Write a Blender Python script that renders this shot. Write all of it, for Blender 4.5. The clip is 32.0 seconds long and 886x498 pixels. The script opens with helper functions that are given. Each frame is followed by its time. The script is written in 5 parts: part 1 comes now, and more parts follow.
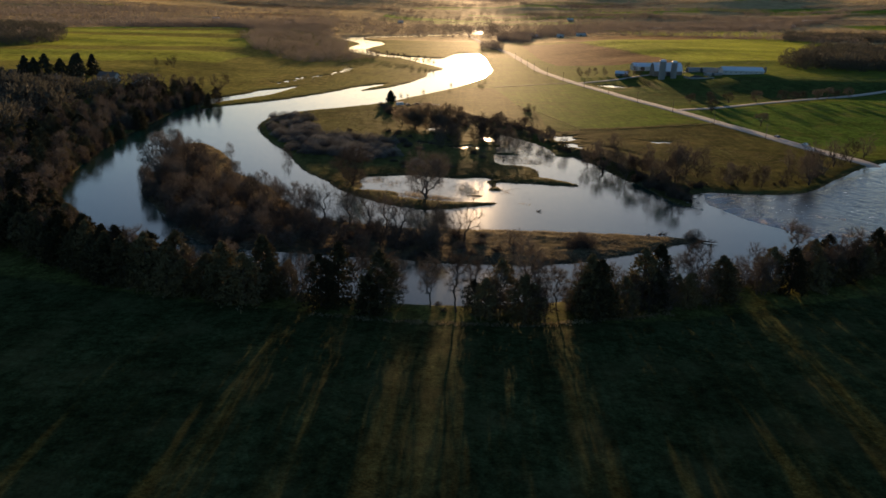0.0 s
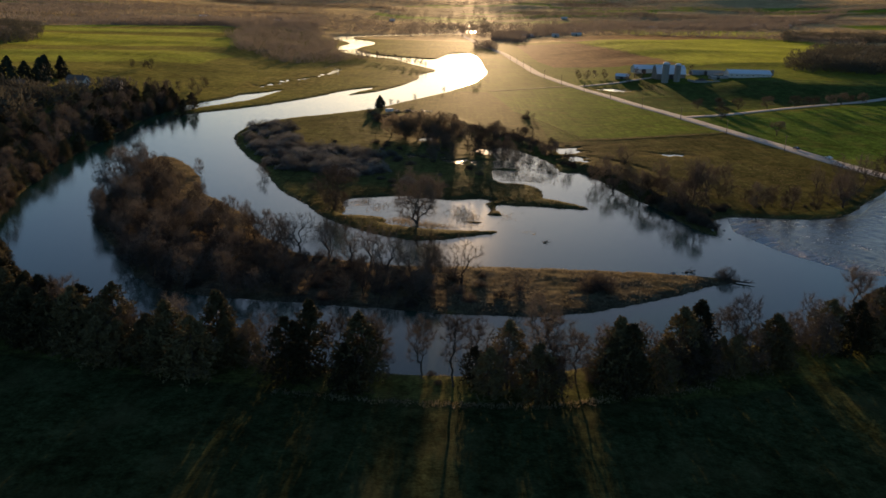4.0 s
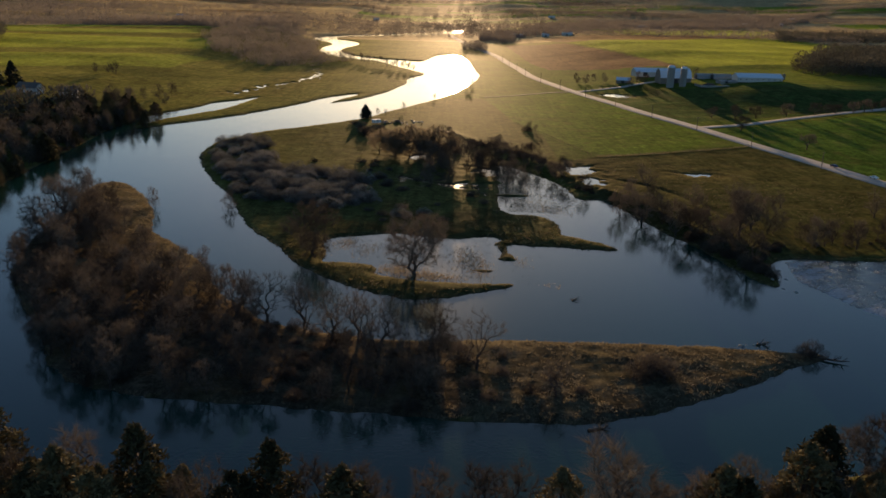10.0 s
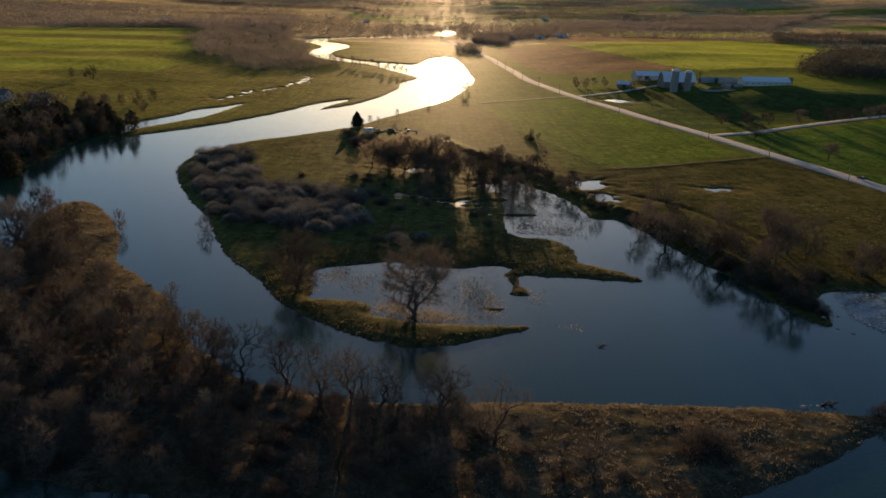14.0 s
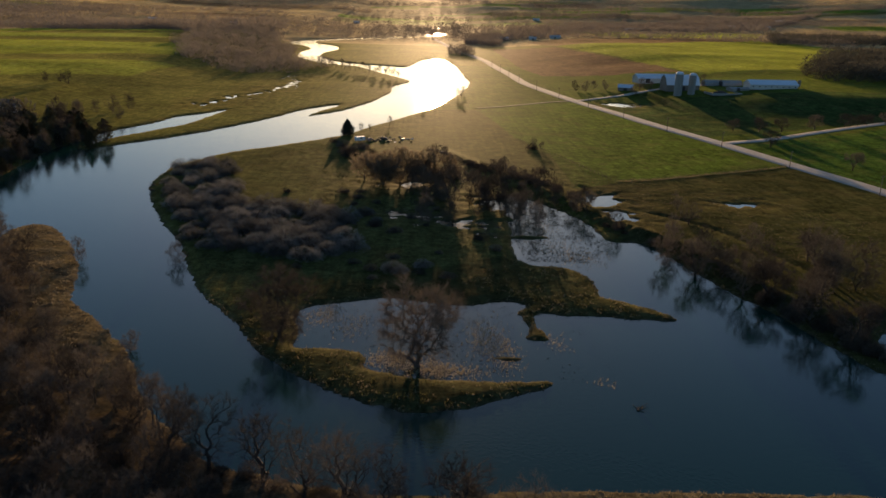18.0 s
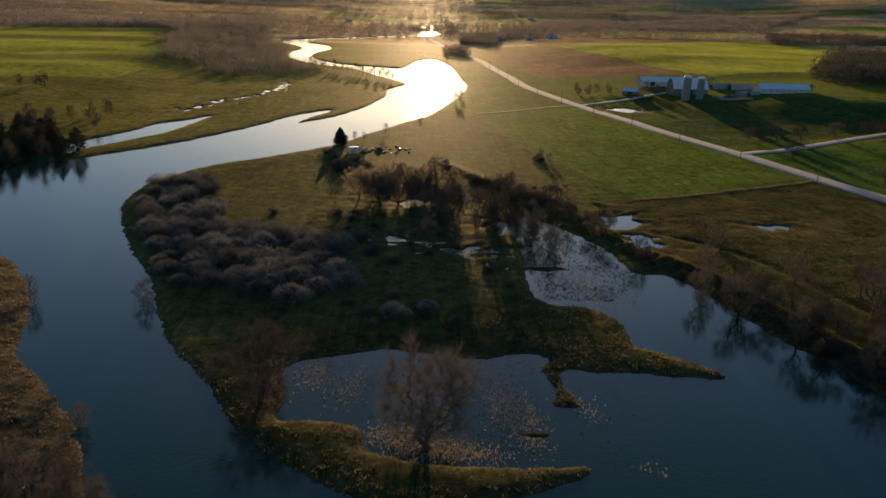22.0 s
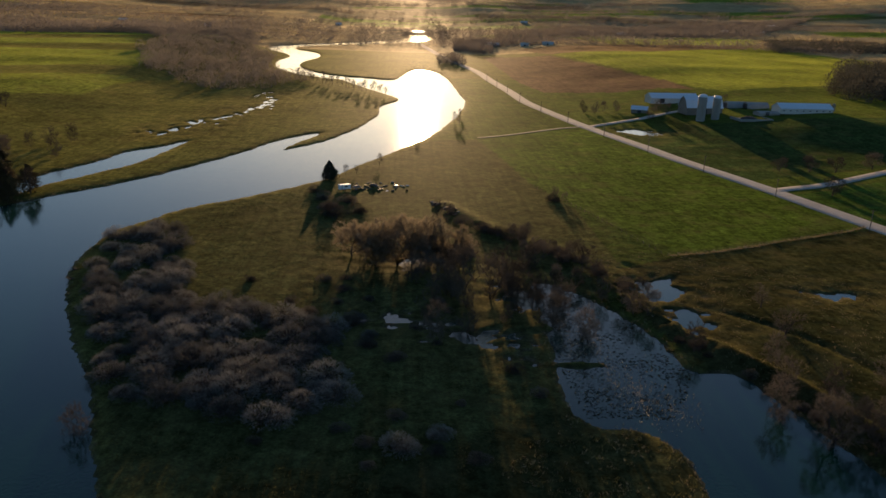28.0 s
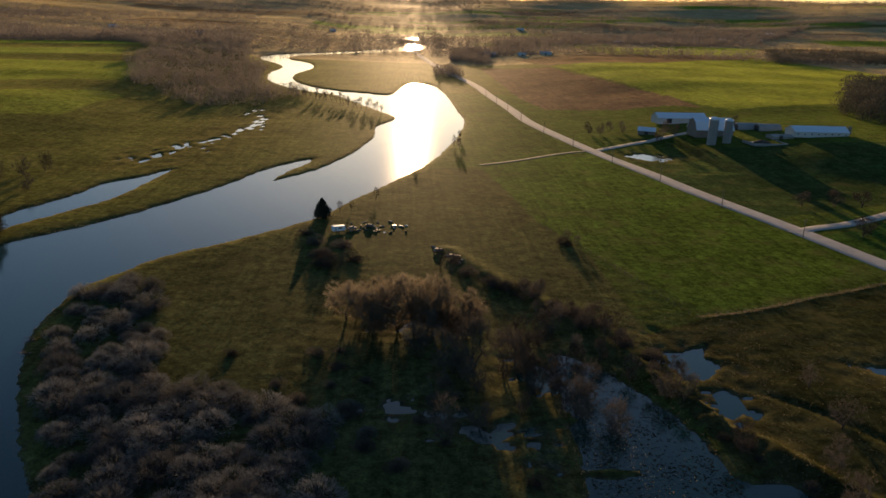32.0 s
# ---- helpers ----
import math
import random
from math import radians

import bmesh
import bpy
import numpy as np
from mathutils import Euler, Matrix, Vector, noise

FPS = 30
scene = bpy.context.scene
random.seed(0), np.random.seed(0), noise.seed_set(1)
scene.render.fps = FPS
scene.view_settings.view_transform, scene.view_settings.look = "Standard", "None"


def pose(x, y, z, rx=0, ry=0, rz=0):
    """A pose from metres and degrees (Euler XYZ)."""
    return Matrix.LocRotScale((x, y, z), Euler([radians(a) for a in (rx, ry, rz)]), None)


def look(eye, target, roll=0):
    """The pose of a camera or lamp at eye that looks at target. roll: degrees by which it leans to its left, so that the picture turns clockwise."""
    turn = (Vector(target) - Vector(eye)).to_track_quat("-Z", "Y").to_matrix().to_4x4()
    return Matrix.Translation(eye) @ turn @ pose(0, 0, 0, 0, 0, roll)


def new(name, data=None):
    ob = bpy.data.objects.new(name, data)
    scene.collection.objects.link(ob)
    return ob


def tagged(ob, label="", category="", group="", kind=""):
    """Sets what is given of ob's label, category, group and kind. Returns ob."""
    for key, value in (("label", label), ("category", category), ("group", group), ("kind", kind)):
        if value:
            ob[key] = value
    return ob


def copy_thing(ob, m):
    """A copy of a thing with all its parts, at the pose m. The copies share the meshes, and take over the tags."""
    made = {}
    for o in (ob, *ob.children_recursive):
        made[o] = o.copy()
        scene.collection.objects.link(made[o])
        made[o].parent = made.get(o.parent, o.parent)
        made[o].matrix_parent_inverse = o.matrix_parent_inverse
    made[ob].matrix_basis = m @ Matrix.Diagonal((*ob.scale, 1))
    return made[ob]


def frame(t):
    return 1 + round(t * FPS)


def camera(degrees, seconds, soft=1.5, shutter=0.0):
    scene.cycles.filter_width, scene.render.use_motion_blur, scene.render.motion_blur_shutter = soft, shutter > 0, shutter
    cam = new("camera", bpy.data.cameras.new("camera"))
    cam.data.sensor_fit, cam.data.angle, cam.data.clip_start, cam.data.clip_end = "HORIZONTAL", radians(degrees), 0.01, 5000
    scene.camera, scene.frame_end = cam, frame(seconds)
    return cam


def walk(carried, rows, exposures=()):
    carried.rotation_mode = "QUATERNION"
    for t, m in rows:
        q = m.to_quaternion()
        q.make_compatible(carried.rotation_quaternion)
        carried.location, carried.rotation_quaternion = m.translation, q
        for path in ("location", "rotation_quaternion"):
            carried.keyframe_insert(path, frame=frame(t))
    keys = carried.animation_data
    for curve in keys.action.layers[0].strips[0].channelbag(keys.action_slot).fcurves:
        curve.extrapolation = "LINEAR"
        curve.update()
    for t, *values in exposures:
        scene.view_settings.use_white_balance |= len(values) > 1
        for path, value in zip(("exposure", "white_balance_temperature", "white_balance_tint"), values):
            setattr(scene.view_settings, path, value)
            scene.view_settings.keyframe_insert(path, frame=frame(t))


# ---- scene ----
cam = camera(58.5, 32.0, soft=1.6)
# seconds, eye, a point looked at, lean
PATH = [
    (0, (3.99, -55.82, 80.28), (2.05, 39.47, 50.02), 1.62),
    (1, (3.97, -46.21, 81.14), (2.14, 49.07, 50.83), 1.69),
    (2, (3.70, -35.91, 81.32), (2.10, 59.35, 50.95), 1.75),
    (3, (3.14, -25.29, 81.28), (1.85, 69.96, 50.85), 1.78),
    (4.5, (1.83, -9.41, 81.22), (1.08, 85.82, 50.71), 1.80),
    (6, (0.18, 5.82, 81.29), (-0.03, 101.03, 50.70), 1.81),
    (7, (-0.97, 15.45, 81.35), (-0.85, 110.65, 50.73), 1.81),
    (8, (-2.10, 24.65, 81.38), (-1.68, 119.84, 50.75), 1.82),
    (9, (-3.18, 33.47, 81.34), (-2.48, 128.66, 50.71), 1.83),
    (10, (-4.19, 41.98, 81.22), (-3.22, 137.18, 50.62), 1.83),
    (11, (-5.12, 50.27, 81.02), (-3.90, 145.48, 50.47), 1.83),
    (12, (-6.00, 58.42, 80.77), (-4.51, 153.64, 50.27), 1.82),
    (13, (-6.84, 66.49, 80.48), (-5.06, 161.73, 50.05), 1.80),
    (14, (-7.66, 74.53, 80.18), (-5.59, 169.79, 49.82), 1.79),
    (15.5, (-8.87, 86.60, 79.78), (-6.34, 181.87, 49.50), 1.76),
    (17, (-10.10, 98.68, 79.50), (-7.12, 193.96, 49.26), 1.75),
    (18, (-10.93, 106.76, 79.41), (-7.66, 202.02, 49.17), 1.76),
    (19, (-11.75, 114.84, 79.42), (-8.21, 210.08, 49.15), 1.78),
    (20, (-12.58, 122.94, 79.54), (-8.79, 218.16, 49.23), 1.82),
    (21, (-13.39, 131.07, 79.80), (-9.36, 226.27, 49.44), 1.87),
    (22, (-14.18, 139.27, 80.23), (-9.94, 234.44, 49.81), 1.93),
    (23, (-14.95, 147.56, 80.87), (-10.50, 242.70, 50.40), 1.99),
    (24, (-15.70, 155.96, 81.75), (-11.03, 251.08, 51.26), 2.05),
    (25.5, (-16.79, 168.76, 83.64), (-11.79, 263.87, 53.15), 2.13),
    (27, (-17.87, 181.73, 86.26), (-12.53, 276.83, 55.84), 2.20),
    (28, (-18.59, 190.34, 88.41), (-13.02, 285.46, 58.05), 2.24),
    (29, (-19.30, 198.82, 90.80), (-13.51, 293.95, 60.51), 2.30),
    (30, (-19.98, 207.12, 93.30), (-14.00, 302.26, 63.08), 2.38),
    (31, (-20.58, 215.27, 95.68), (-14.43, 310.42, 65.55), 2.46),
    (32, (-21.06, 223.51, 97.62), (-14.70, 318.70, 67.64), 2.52),
]
EXPOSURES = ((0, 0.44, 6300, 15), (32, 0.40, 6300, 15))
walk(cam, [(t, look(eye, target, lean)) for t, eye, target, lean in PATH], EXPOSURES)

# ---- light: a low sun ahead of the camera and a clear evening sky ----
SUN_UP, SUN_RIGHT = 5.4, 1.2          # degrees above the horizon, and to the right of straight ahead
world = bpy.data.worlds.new("evening_sky")
scene.world = world
world.use_nodes = True
wn = world.node_tree.nodes
sky = wn.new("ShaderNodeTexSky")
sky.sky_type = "NISHITA"
sky.sun_disc = False
sky.sun_elevation = radians(SUN_UP)
sky.sun_rotation = radians(SUN_RIGHT)
sky.air_density, sky.dust_density, sky.ozone_density = 1.0, 0.7, 3.0
wn["Background"].inputs["Strength"].default_value = 0.142
world.node_tree.links.new(sky.outputs["Color"], wn["Background"].inputs["Color"])

sun_data = bpy.data.lights.new("sun", "SUN")
sun_data.energy, sun_data.angle, sun_data.color = 5.3, radians(0.53), (1.0, 0.65, 0.32)
sun = new("sun", sun_data)
up, az = radians(SUN_UP), radians(SUN_RIGHT)
sun_way = Vector((math.sin(az) * math.cos(up), math.cos(az) * math.cos(up), math.sin(up)))
sun.matrix_world = look(sun_way * 500, (0, 0, 0))

# ---- materials ----
def material(name, colour, rough=0.8, scale=1.0, spread=0.35, spec=0.3, bump=0.0, bump_scale=4.0, second=None, per_object=0.0,
             metal=0.0, translucent=0.0):
    """A rough natural surface: its colour varies at two scales, and from object to object."""
    m = bpy.data.materials.new(name)
    m.use_nodes = True
    nt = m.node_tree
    n, l = nt.nodes, nt.links
    bsdf = n["Principled BSDF"]
    bsdf.inputs["Roughness"].default_value = rough
    bsdf.inputs["Specular IOR Level"].default_value = spec
    bsdf.inputs["Metallic"].default_value = metal
    co = n.new("ShaderNodeNewGeometry")
    big = n.new("ShaderNodeTexNoise")
    big.inputs["Scale"].default_value, big.inputs["Detail"].default_value = 0.12 * scale, 4
    small = n.new("ShaderNodeTexNoise")
    small.inputs["Scale"].default_value, small.inputs["Detail"].default_value = 2.2 * scale, 5
    l.new(co.outputs["Position"], big.inputs["Vector"])
    l.new(co.outputs["Position"], small.inputs["Vector"])
    add = n.new("ShaderNodeMath")
    add.operation = "MULTIPLY_ADD"
    add.inputs[1].default_value = 0.5
    l.new(small.outputs["Fac"], add.inputs[0])
    half = n.new("ShaderNodeMath")
    half.operation = "MULTIPLY"
    half.inputs[1].default_value = 0.5
    l.new(big.outputs["Fac"], half.inputs[0])
    l.new(half.outputs[0], add.inputs[2])
    last = add.outputs[0]
    if per_object:
        info = n.new("ShaderNodeObjectInfo")
        mix = n.new("ShaderNodeMix")
        mix.inputs["Factor"].default_value = per_object
        l.new(last, mix.inputs["A"])
        l.new(info.outputs["Random"], mix.inputs["B"])
        last = mix.outputs["Result"]
    ramp = n.new("ShaderNodeValToRGB")
    dark = [c * (1 - spread) for c in colour]
    light = [min(0.9, c * (1 + spread)) for c in (second or colour)]
    ramp.color_ramp.elements[0].position, ramp.color_ramp.elements[1].position = 0.3, 0.7
    ramp.color_ramp.elements[0].color = (*dark, 1)
    ramp.color_ramp.elements[1].color = (*light, 1)
    l.new(last, ramp.inputs["Fac"])
    l.new(ramp.outputs["Color"], bsdf.inputs["Base Color"])
    if bump:
        b = n.new("ShaderNodeBump")
        b.inputs["Strength"].default_value, b.inputs["Distance"].default_value = bump, 0.3
        fine = n.new("ShaderNodeTexNoise")
        fine.inputs["Scale"].default_value, fine.inputs["Detail"].default_value = bump_scale, 5
        l.new(co.outputs["Position"], fine.inputs["Vector"])
        l.new(fine.outputs["Fac"], b.inputs["Height"])
        l.new(b.outputs["Normal"], bsdf.inputs["Normal"])
    if translucent:
        tr = n.new("ShaderNodeBsdfTranslucent")
        mx = n.new("ShaderNodeMixShader")
        mx.inputs["Fac"].default_value = translucent
        l.new(ramp.outputs["Color"], tr.inputs["Color"])
        l.new(bsdf.outputs["BSDF"], mx.inputs[1])
        l.new(tr.outputs["BSDF"], mx.inputs[2])
        l.new(mx.outputs["Shader"], n["Material Output"].inputs["Surface"])
    return m


M_BARK = material("bark", (0.06, 0.046, 0.036), 0.85, 2.0, 0.4, per_object=0.4)
M_TWIG = material("bare_twigs", (0.070, 0.059, 0.048), 0.85, 1.0, 0.35, spec=0.1, per_object=0.6, second=(0.104, 0.086, 0.067), translucent=0.2)
M_GOLD = material("willow_twigs", (0.205, 0.170, 0.118), 0.65, 1.0, 0.3, per_object=0.5, translucent=0.6)
M_BUSH = material("grey_willow_stems", (0.124, 0.121, 0.110), 0.8, 0.8, 0.3, spec=0.1, per_object=0.35, second=(0.186, 0.180, 0.162), translucent=0.25)
M_CEDAR = material("cedar_foliage", (0.052, 0.050, 0.025), 0.9, 1.2, 0.5, spec=0.08, per_object=0.6, second=(0.090, 0.073, 0.035), translucent=0.12)
M_SPRUCE = material("spruce_foliage", (0.022, 0.032, 0.018), 0.75, 1.0, 0.4, per_object=0.4)
M_DRY = material("dry_grass", (0.145, 0.120, 0.072), 0.7, 0.8, 0.5, second=(0.25, 0.205, 0.125), spec=0.15, translucent=0.35)
M_GREEN = material("green_grass", (0.055, 0.065, 0.02), 0.7, 0.8, 0.45, second=(0.10, 0.09, 0.03), translucent=0.4)
# distant bare woods, lightened so the colour holds the haze of distance
M_HAZED_FARWOOD = material("haze_paled_woodland", (0.150, 0.130, 0.112), 0.9, 0.2, 0.25, spec=0.02, second=(0.185, 0.160, 0.134), translucent=0.5)
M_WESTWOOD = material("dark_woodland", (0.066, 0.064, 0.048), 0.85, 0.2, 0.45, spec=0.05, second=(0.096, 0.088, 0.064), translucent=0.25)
M_GRAVEL = material("gravel_road", (0.37, 0.32, 0.26), 0.85, 1.5, 0.25, bump=0.3)
M_TRACK = material("earth_track", (0.20, 0.17, 0.11), 0.9, 1.5, 0.3)
M_ROOF = material("blue_grey_metal_roof", (0.58, 0.62, 0.66), 0.45, 0.6, 0.1, spec=0.5)
M_SIDING = material("white_siding", (0.50, 0.48, 0.44), 0.7, 0.8, 0.12)
M_OLDWOOD = material("weathered_barn_boards", (0.20, 0.17, 0.14), 0.85, 1.2, 0.35)
M_CONCRETE = material("grey_concrete", (0.27, 0.26, 0.24), 0.85, 1.0, 0.2, bump=0.2)
M_DARK = material("dark_opening", (0.03, 0.03, 0.032), 0.5, 1.0, 0.3)
M_POLE = material("weathered_pole", (0.14, 0.11, 0.085), 0.85, 2.0, 0.3, per_object=0.3)
M_SHINGLE = material("brown_shingles", (0.14, 0.11, 0.09), 0.85, 1.0, 0.25)
M_TYRE = material("rubber", (0.02, 0.02, 0.02), 0.8, 2.0, 0.2)
M_GLASS = material("dark_window_glass", (0.03, 0.035, 0.04), 0.08, 1.0, 0.1, spec=0.5)
M_WHITE = material("white_paint", (0.75, 0.75, 0.73), 0.45, 1.0, 0.08, spec=0.5)
M_BLUECAR = material("dark_blue_car_paint", (0.03, 0.045, 0.09), 0.25, 1.0, 0.1, spec=0.5)
M_RUST = material("rusty_scrap", (0.13, 0.085, 0.058), 0.75, 2.0, 0.5, per_object=0.6, second=(0.18, 0.155, 0.13), metal=0.1)
M_WEED = material("floating_weed", (0.034, 0.030, 0.018), 0.9, 1.5, 0.4, spec=0.0)
M_STONE = material("river_stone", (0.24, 0.22, 0.19), 0.8, 1.5, 0.35)
M_REED = material("golden_reed_stubble", (0.27, 0.22, 0.135), 0.6, 1.0, 0.35, second=(0.36, 0.29, 0.18), translucent=0.55)
M_FROTH = material("white_froth", (0.62, 0.61, 0.58), 0.6, 1.0, 0.2, translucent=0.5)

# ---- lie of the land ----
def smooth(v):
    v = np.clip(v, 0.0, 1.0)
    return v * v * (3 - 2 * v)


def upland(x, y):
    """Height of the dry land before the river is cut into it."""
    x, y = np.asarray(x, float), np.asarray(y, float)
    z = 13.5 * smooth((x - 110) / 230) * (0.35 * smooth((y - 420) / 190) + 0.65 * smooth((y - 655) / 92)) * (1 - 0.5 * smooth((y - 1000) / 600))
    z += 11.0 * smooth((-x - 205) / 130) * smooth((y - 200) / 260) * (1 - 0.4 * smooth((y - 900) / 500))
    z += 2.0 * smooth((150 - y) / 60)
    roll = np.sin(x / 310 + 1.3) * np.cos(y / 270 + 0.4) + 0.6 * np.sin(x / 140 - y / 190)
    z += 3.5 * (roll + 1.2) * smooth((np.hypot(x, y - 500) - 420) / 500) * smooth((np.abs(x + 40) - 120) / 200)
    swell = np.sin(y / 34 + x / 95 + 1.6 * np.sin(x / 140)) + 0.4 * np.sin(y / 17 - x / 60 + 1.0)
    z += 0.75 * swell * np.maximum(smooth((-x - 190) / 120) * smooth((y - 640) / 120), smooth((x - 150) / 120) * smooth((y - 860) / 120))
    z += 86.0 * smooth((np.hypot(x, y) - 2300) / 2600) + 4 * (roll + 0.8) * smooth((y - 2300) / 1500)
    z += 0.03 * np.maximum(x, 0) * smooth((np.hypot(x, y) - 2300) / 2400)
    return z

# ---- shorelines, as control points of smooth curves ----
def curve(points, closed=True, steps=4):
    p = np.array(points, float)
    n = len(p)
    out = []
    for i in range(n if closed else n - 1):
        a, b, c, d = (p[j % n] if closed else p[min(max(j, 0), n - 1)] for j in (i - 1, i, i + 1, i + 2))
        for k in range(steps):
            u = k / steps
            out.append(0.5 * (2 * b + (c - a) * u + (2 * a - 5 * b + 4 * c - d) * u * u + (3 * b - a - 3 * c + d) * u ** 3))
    if not closed:
        out.append(p[-1])
    return np.array(out)


FAR_LEFT_BANK = [(-110, 1090), (-86, 1059), (-54, 985), (-27, 922), (-22, 893), (-36, 850), (-36, 809), (-44, 757), (-56, 710), (-67, 681),
                 (-78, 662), (-87, 650), (-85, 664), (-79, 684), (-74, 698), (-72, 711), (-80, 703), (-92, 685), (-100, 664), (-108, 640), (-128, 595), (-149, 558), (-173, 525), (-186, 511)]
SLOUGH_AND_WOOD_BANK = [(-182, 544), (-166, 579), (-156, 603), (-148, 653), (-147, 670), (-158, 648), (-171, 630), (-176, 604), (-188, 575),
                        (-194, 545), (-197, 500), (-194, 470), (-187, 376), (-176, 312), (-165, 271), (-154, 243), (-140, 220)]
NEAR_BANK = [(-120, 196), (-103, 178), (-86, 166), (-52, 155), (-11, 146), (19, 148), (38, 154), (65, 163), (107, 180), (140, 198), (175, 222),
             (240, 262), (330, 300), (420, 330), (430, 450), (330, 430)]
RAPIDS_AND_RIGHT_BANK = [(237, 380), (188, 330), (170, 308), (153, 296), (131, 294), (114, 294), (106, 286), (101, 268), (96, 270), (91, 285),
                         (87, 304), (80, 321), (73, 350), (67, 367), (56, 369), (53, 389), (45, 410), (36, 426), (26, 432)]
POND_SHORE = [(24, 406), (23, 384), (21, 354), (25, 342), (37, 339), (42, 327), (42, 315), (52, 308), (58, 299), (50, 298), (40, 300), (27, 301),
              (22, 301), (20, 293), (22, 285), (17, 285), (18, 293), (16, 301), (19, 307), (13, 310), (1, 306), (-17, 311), (-31, 307),
              (-39, 304), (-42, 298), (-39, 287), (-39, 279)]
MARSH_AND_PENINSULA = [(-33, 278), (-24, 276), (-22, 268), (-15, 265), (-3, 262), (8, 262), (18, 263), (19, 260), (8, 254), (-4, 249), (-11, 248),
                       (-20, 251), (-32, 259), (-39, 265), (-49, 278), (-57, 293), (-71, 313), (-80, 333), (-90, 359), (-104, 384), (-122, 428),
                       (-126, 452), (-126, 477), (-117, 498)]
RIGHT_FAR_BANK = [(-107, 516), (-90, 534), (-76, 550), (-56, 576), (-43, 608), (-24, 651), (0, 710), (19, 784), (29, 836), (37, 897), (35, 989),
                  (31, 1107), (18, 1190), (-8, 1180), (-20, 1110), (-30, 1066), (-62, 1078)]
RIVER = curve(FAR_LEFT_BANK + SLOUGH_AND_WOOD_BANK + NEAR_BANK + RAPIDS_AND_RIGHT_BANK + POND_SHORE + MARSH_AND_PENINSULA + RIGHT_FAR_BANK)
ISLAND = curve([(-142, 376), (-127, 360), (-111, 331), (-102, 306), (-88, 289), (-75, 271), (-68, 256), (-53, 236), (-41, 227), (-14, 220),
                (14, 222), (44, 222), (68, 221), (86, 219), (92, 217), (82, 211), (62, 197), (42, 187), (25, 182), (-3, 183), (-37, 186),
                (-69, 190), (-86, 198), (-102, 221), (-127, 258), (-136, 285), (-142, 329), (-149, 364)])
# the river farther up: middle line, half width
UPSTREAM = [(-90, 1075, 14), (-125, 1110, 13), (-155, 1175, 14), (-166, 1260, 16), (-158, 1350, 20), (-172, 1420, 24), (-205, 1480, 22), (-214, 1540, 20),
            (-190, 1600, 16), (-130, 1680, 16), (-66, 1760, 22), (0, 1890, 26), (20, 2010, 26), (-30, 2110, 22), (-60, 2200, 22), (10, 2330, 30)]
# still pools: middle, half length across and along
POOLS = [(66, 427, 7, 9), (68, 404, 4, 6), (122, 425, 3.2, 2.2), (151, 754, 11, 9), (-17, 399, 4.5, 2.2), (-9, 397, 3, 1.5), (-1, 390, 4, 1.6), (6, 387.5, 4, 1.5), (12.5, 384, 3.5, 1.5),
         (-13.5, 451, 6, 4), (19, 419, 5, 7), (15, 375, 2.5, 1.2)]
# low grassy islets in the pond and the marsh
ISLETS = [(28.7, 372, 6.5, 2.0), (12, 273.5, 4.5, 1.2), (23.5, 396, 2.0, 3.5)]
# the line along which melt water lies in the western pasture
FLASHES = np.array([(-168, 690), (-150, 745), (-135, 800), (-128, 860), (-140, 920)], float)
ROAD = curve([(330, 150), (262, 260), (228, 360), (210, 416), (198, 462), (183, 513), (167, 575), (148, 643), (137, 690), (118, 765), (107, 818), (93, 900),
              (88, 985), (80, 1090), (72, 1210), (40, 1450), (10, 1800)], closed=False, steps=6)
SIDE_ROAD = curve([(164, 566), (178, 574), (204, 584), (258, 616), (360, 676), (520, 766)], closed=False, steps=6)
DRIVE = curve([(118, 768), (136, 784), (155, 800), (185, 818), (215, 836), (250, 840)], closed=False, steps=5)
TRACK = curve([(116, 768), (95, 756), (55, 722), (32, 706)], closed=False, steps=5)


DYKE = curve([(2, 530), (13, 505), (28, 476), (40, 449), (53, 417), (61, 394), (70, 376), (79, 358), (86, 334), (94, 308), (104, 296)], closed=False, steps=3)
DITCH = curve([(62, 452), (66, 440), (73, 416), (82, 407), (90, 399), (100, 384), (107, 363), (110, 350), (116, 332)], closed=False, steps=3)


def dist_to(line, x, y, closed=False):
    best = np.full(x.shape, 1e12)
    m = len(line)
    for i in range(m if closed else m - 1):
        (ax, ay), (bx, by) = line[i], line[(i + 1) % m]
        dx, dy = bx - ax, by - ay
        u = np.clip(((x - ax) * dx + (y - ay) * dy) / (dx * dx + dy * dy + 1e-9), 0, 1)
        best = np.minimum(best, (x - ax - u * dx) ** 2 + (y - ay - u * dy) ** 2)
    return np.sqrt(best)


def inside(loop, x, y):
    odd = np.zeros(x.shape, bool)
    m = len(loop)
    for i in range(m):
        (ax, ay), (bx, by) = loop[i], loop[(i + 1) % m]
        if ay != by:
            odd ^= ((ay > y) != (by > y)) & (x < (bx - ax) * (y - ay) / (by - ay) + ax)
    return odd


def ripple(x, y, size):
    """Soft noise of about one unit, for uneven edges and ground."""
    a = np.sin(x / size + 1.7 * np.sin(y / size * 0.83 + 0.5)) * np.cos(y / size * 1.1 + 1.3 * np.sin(x / size * 0.71))
    b = np.sin(x / size * 2.3 + 2.1 * np.cos(y / size * 1.9)) * np.cos(y / size * 2.7 + 0.7 + 1.1 * np.sin(x / size * 2.1))
    return 0.65 * a + 0.35 * b


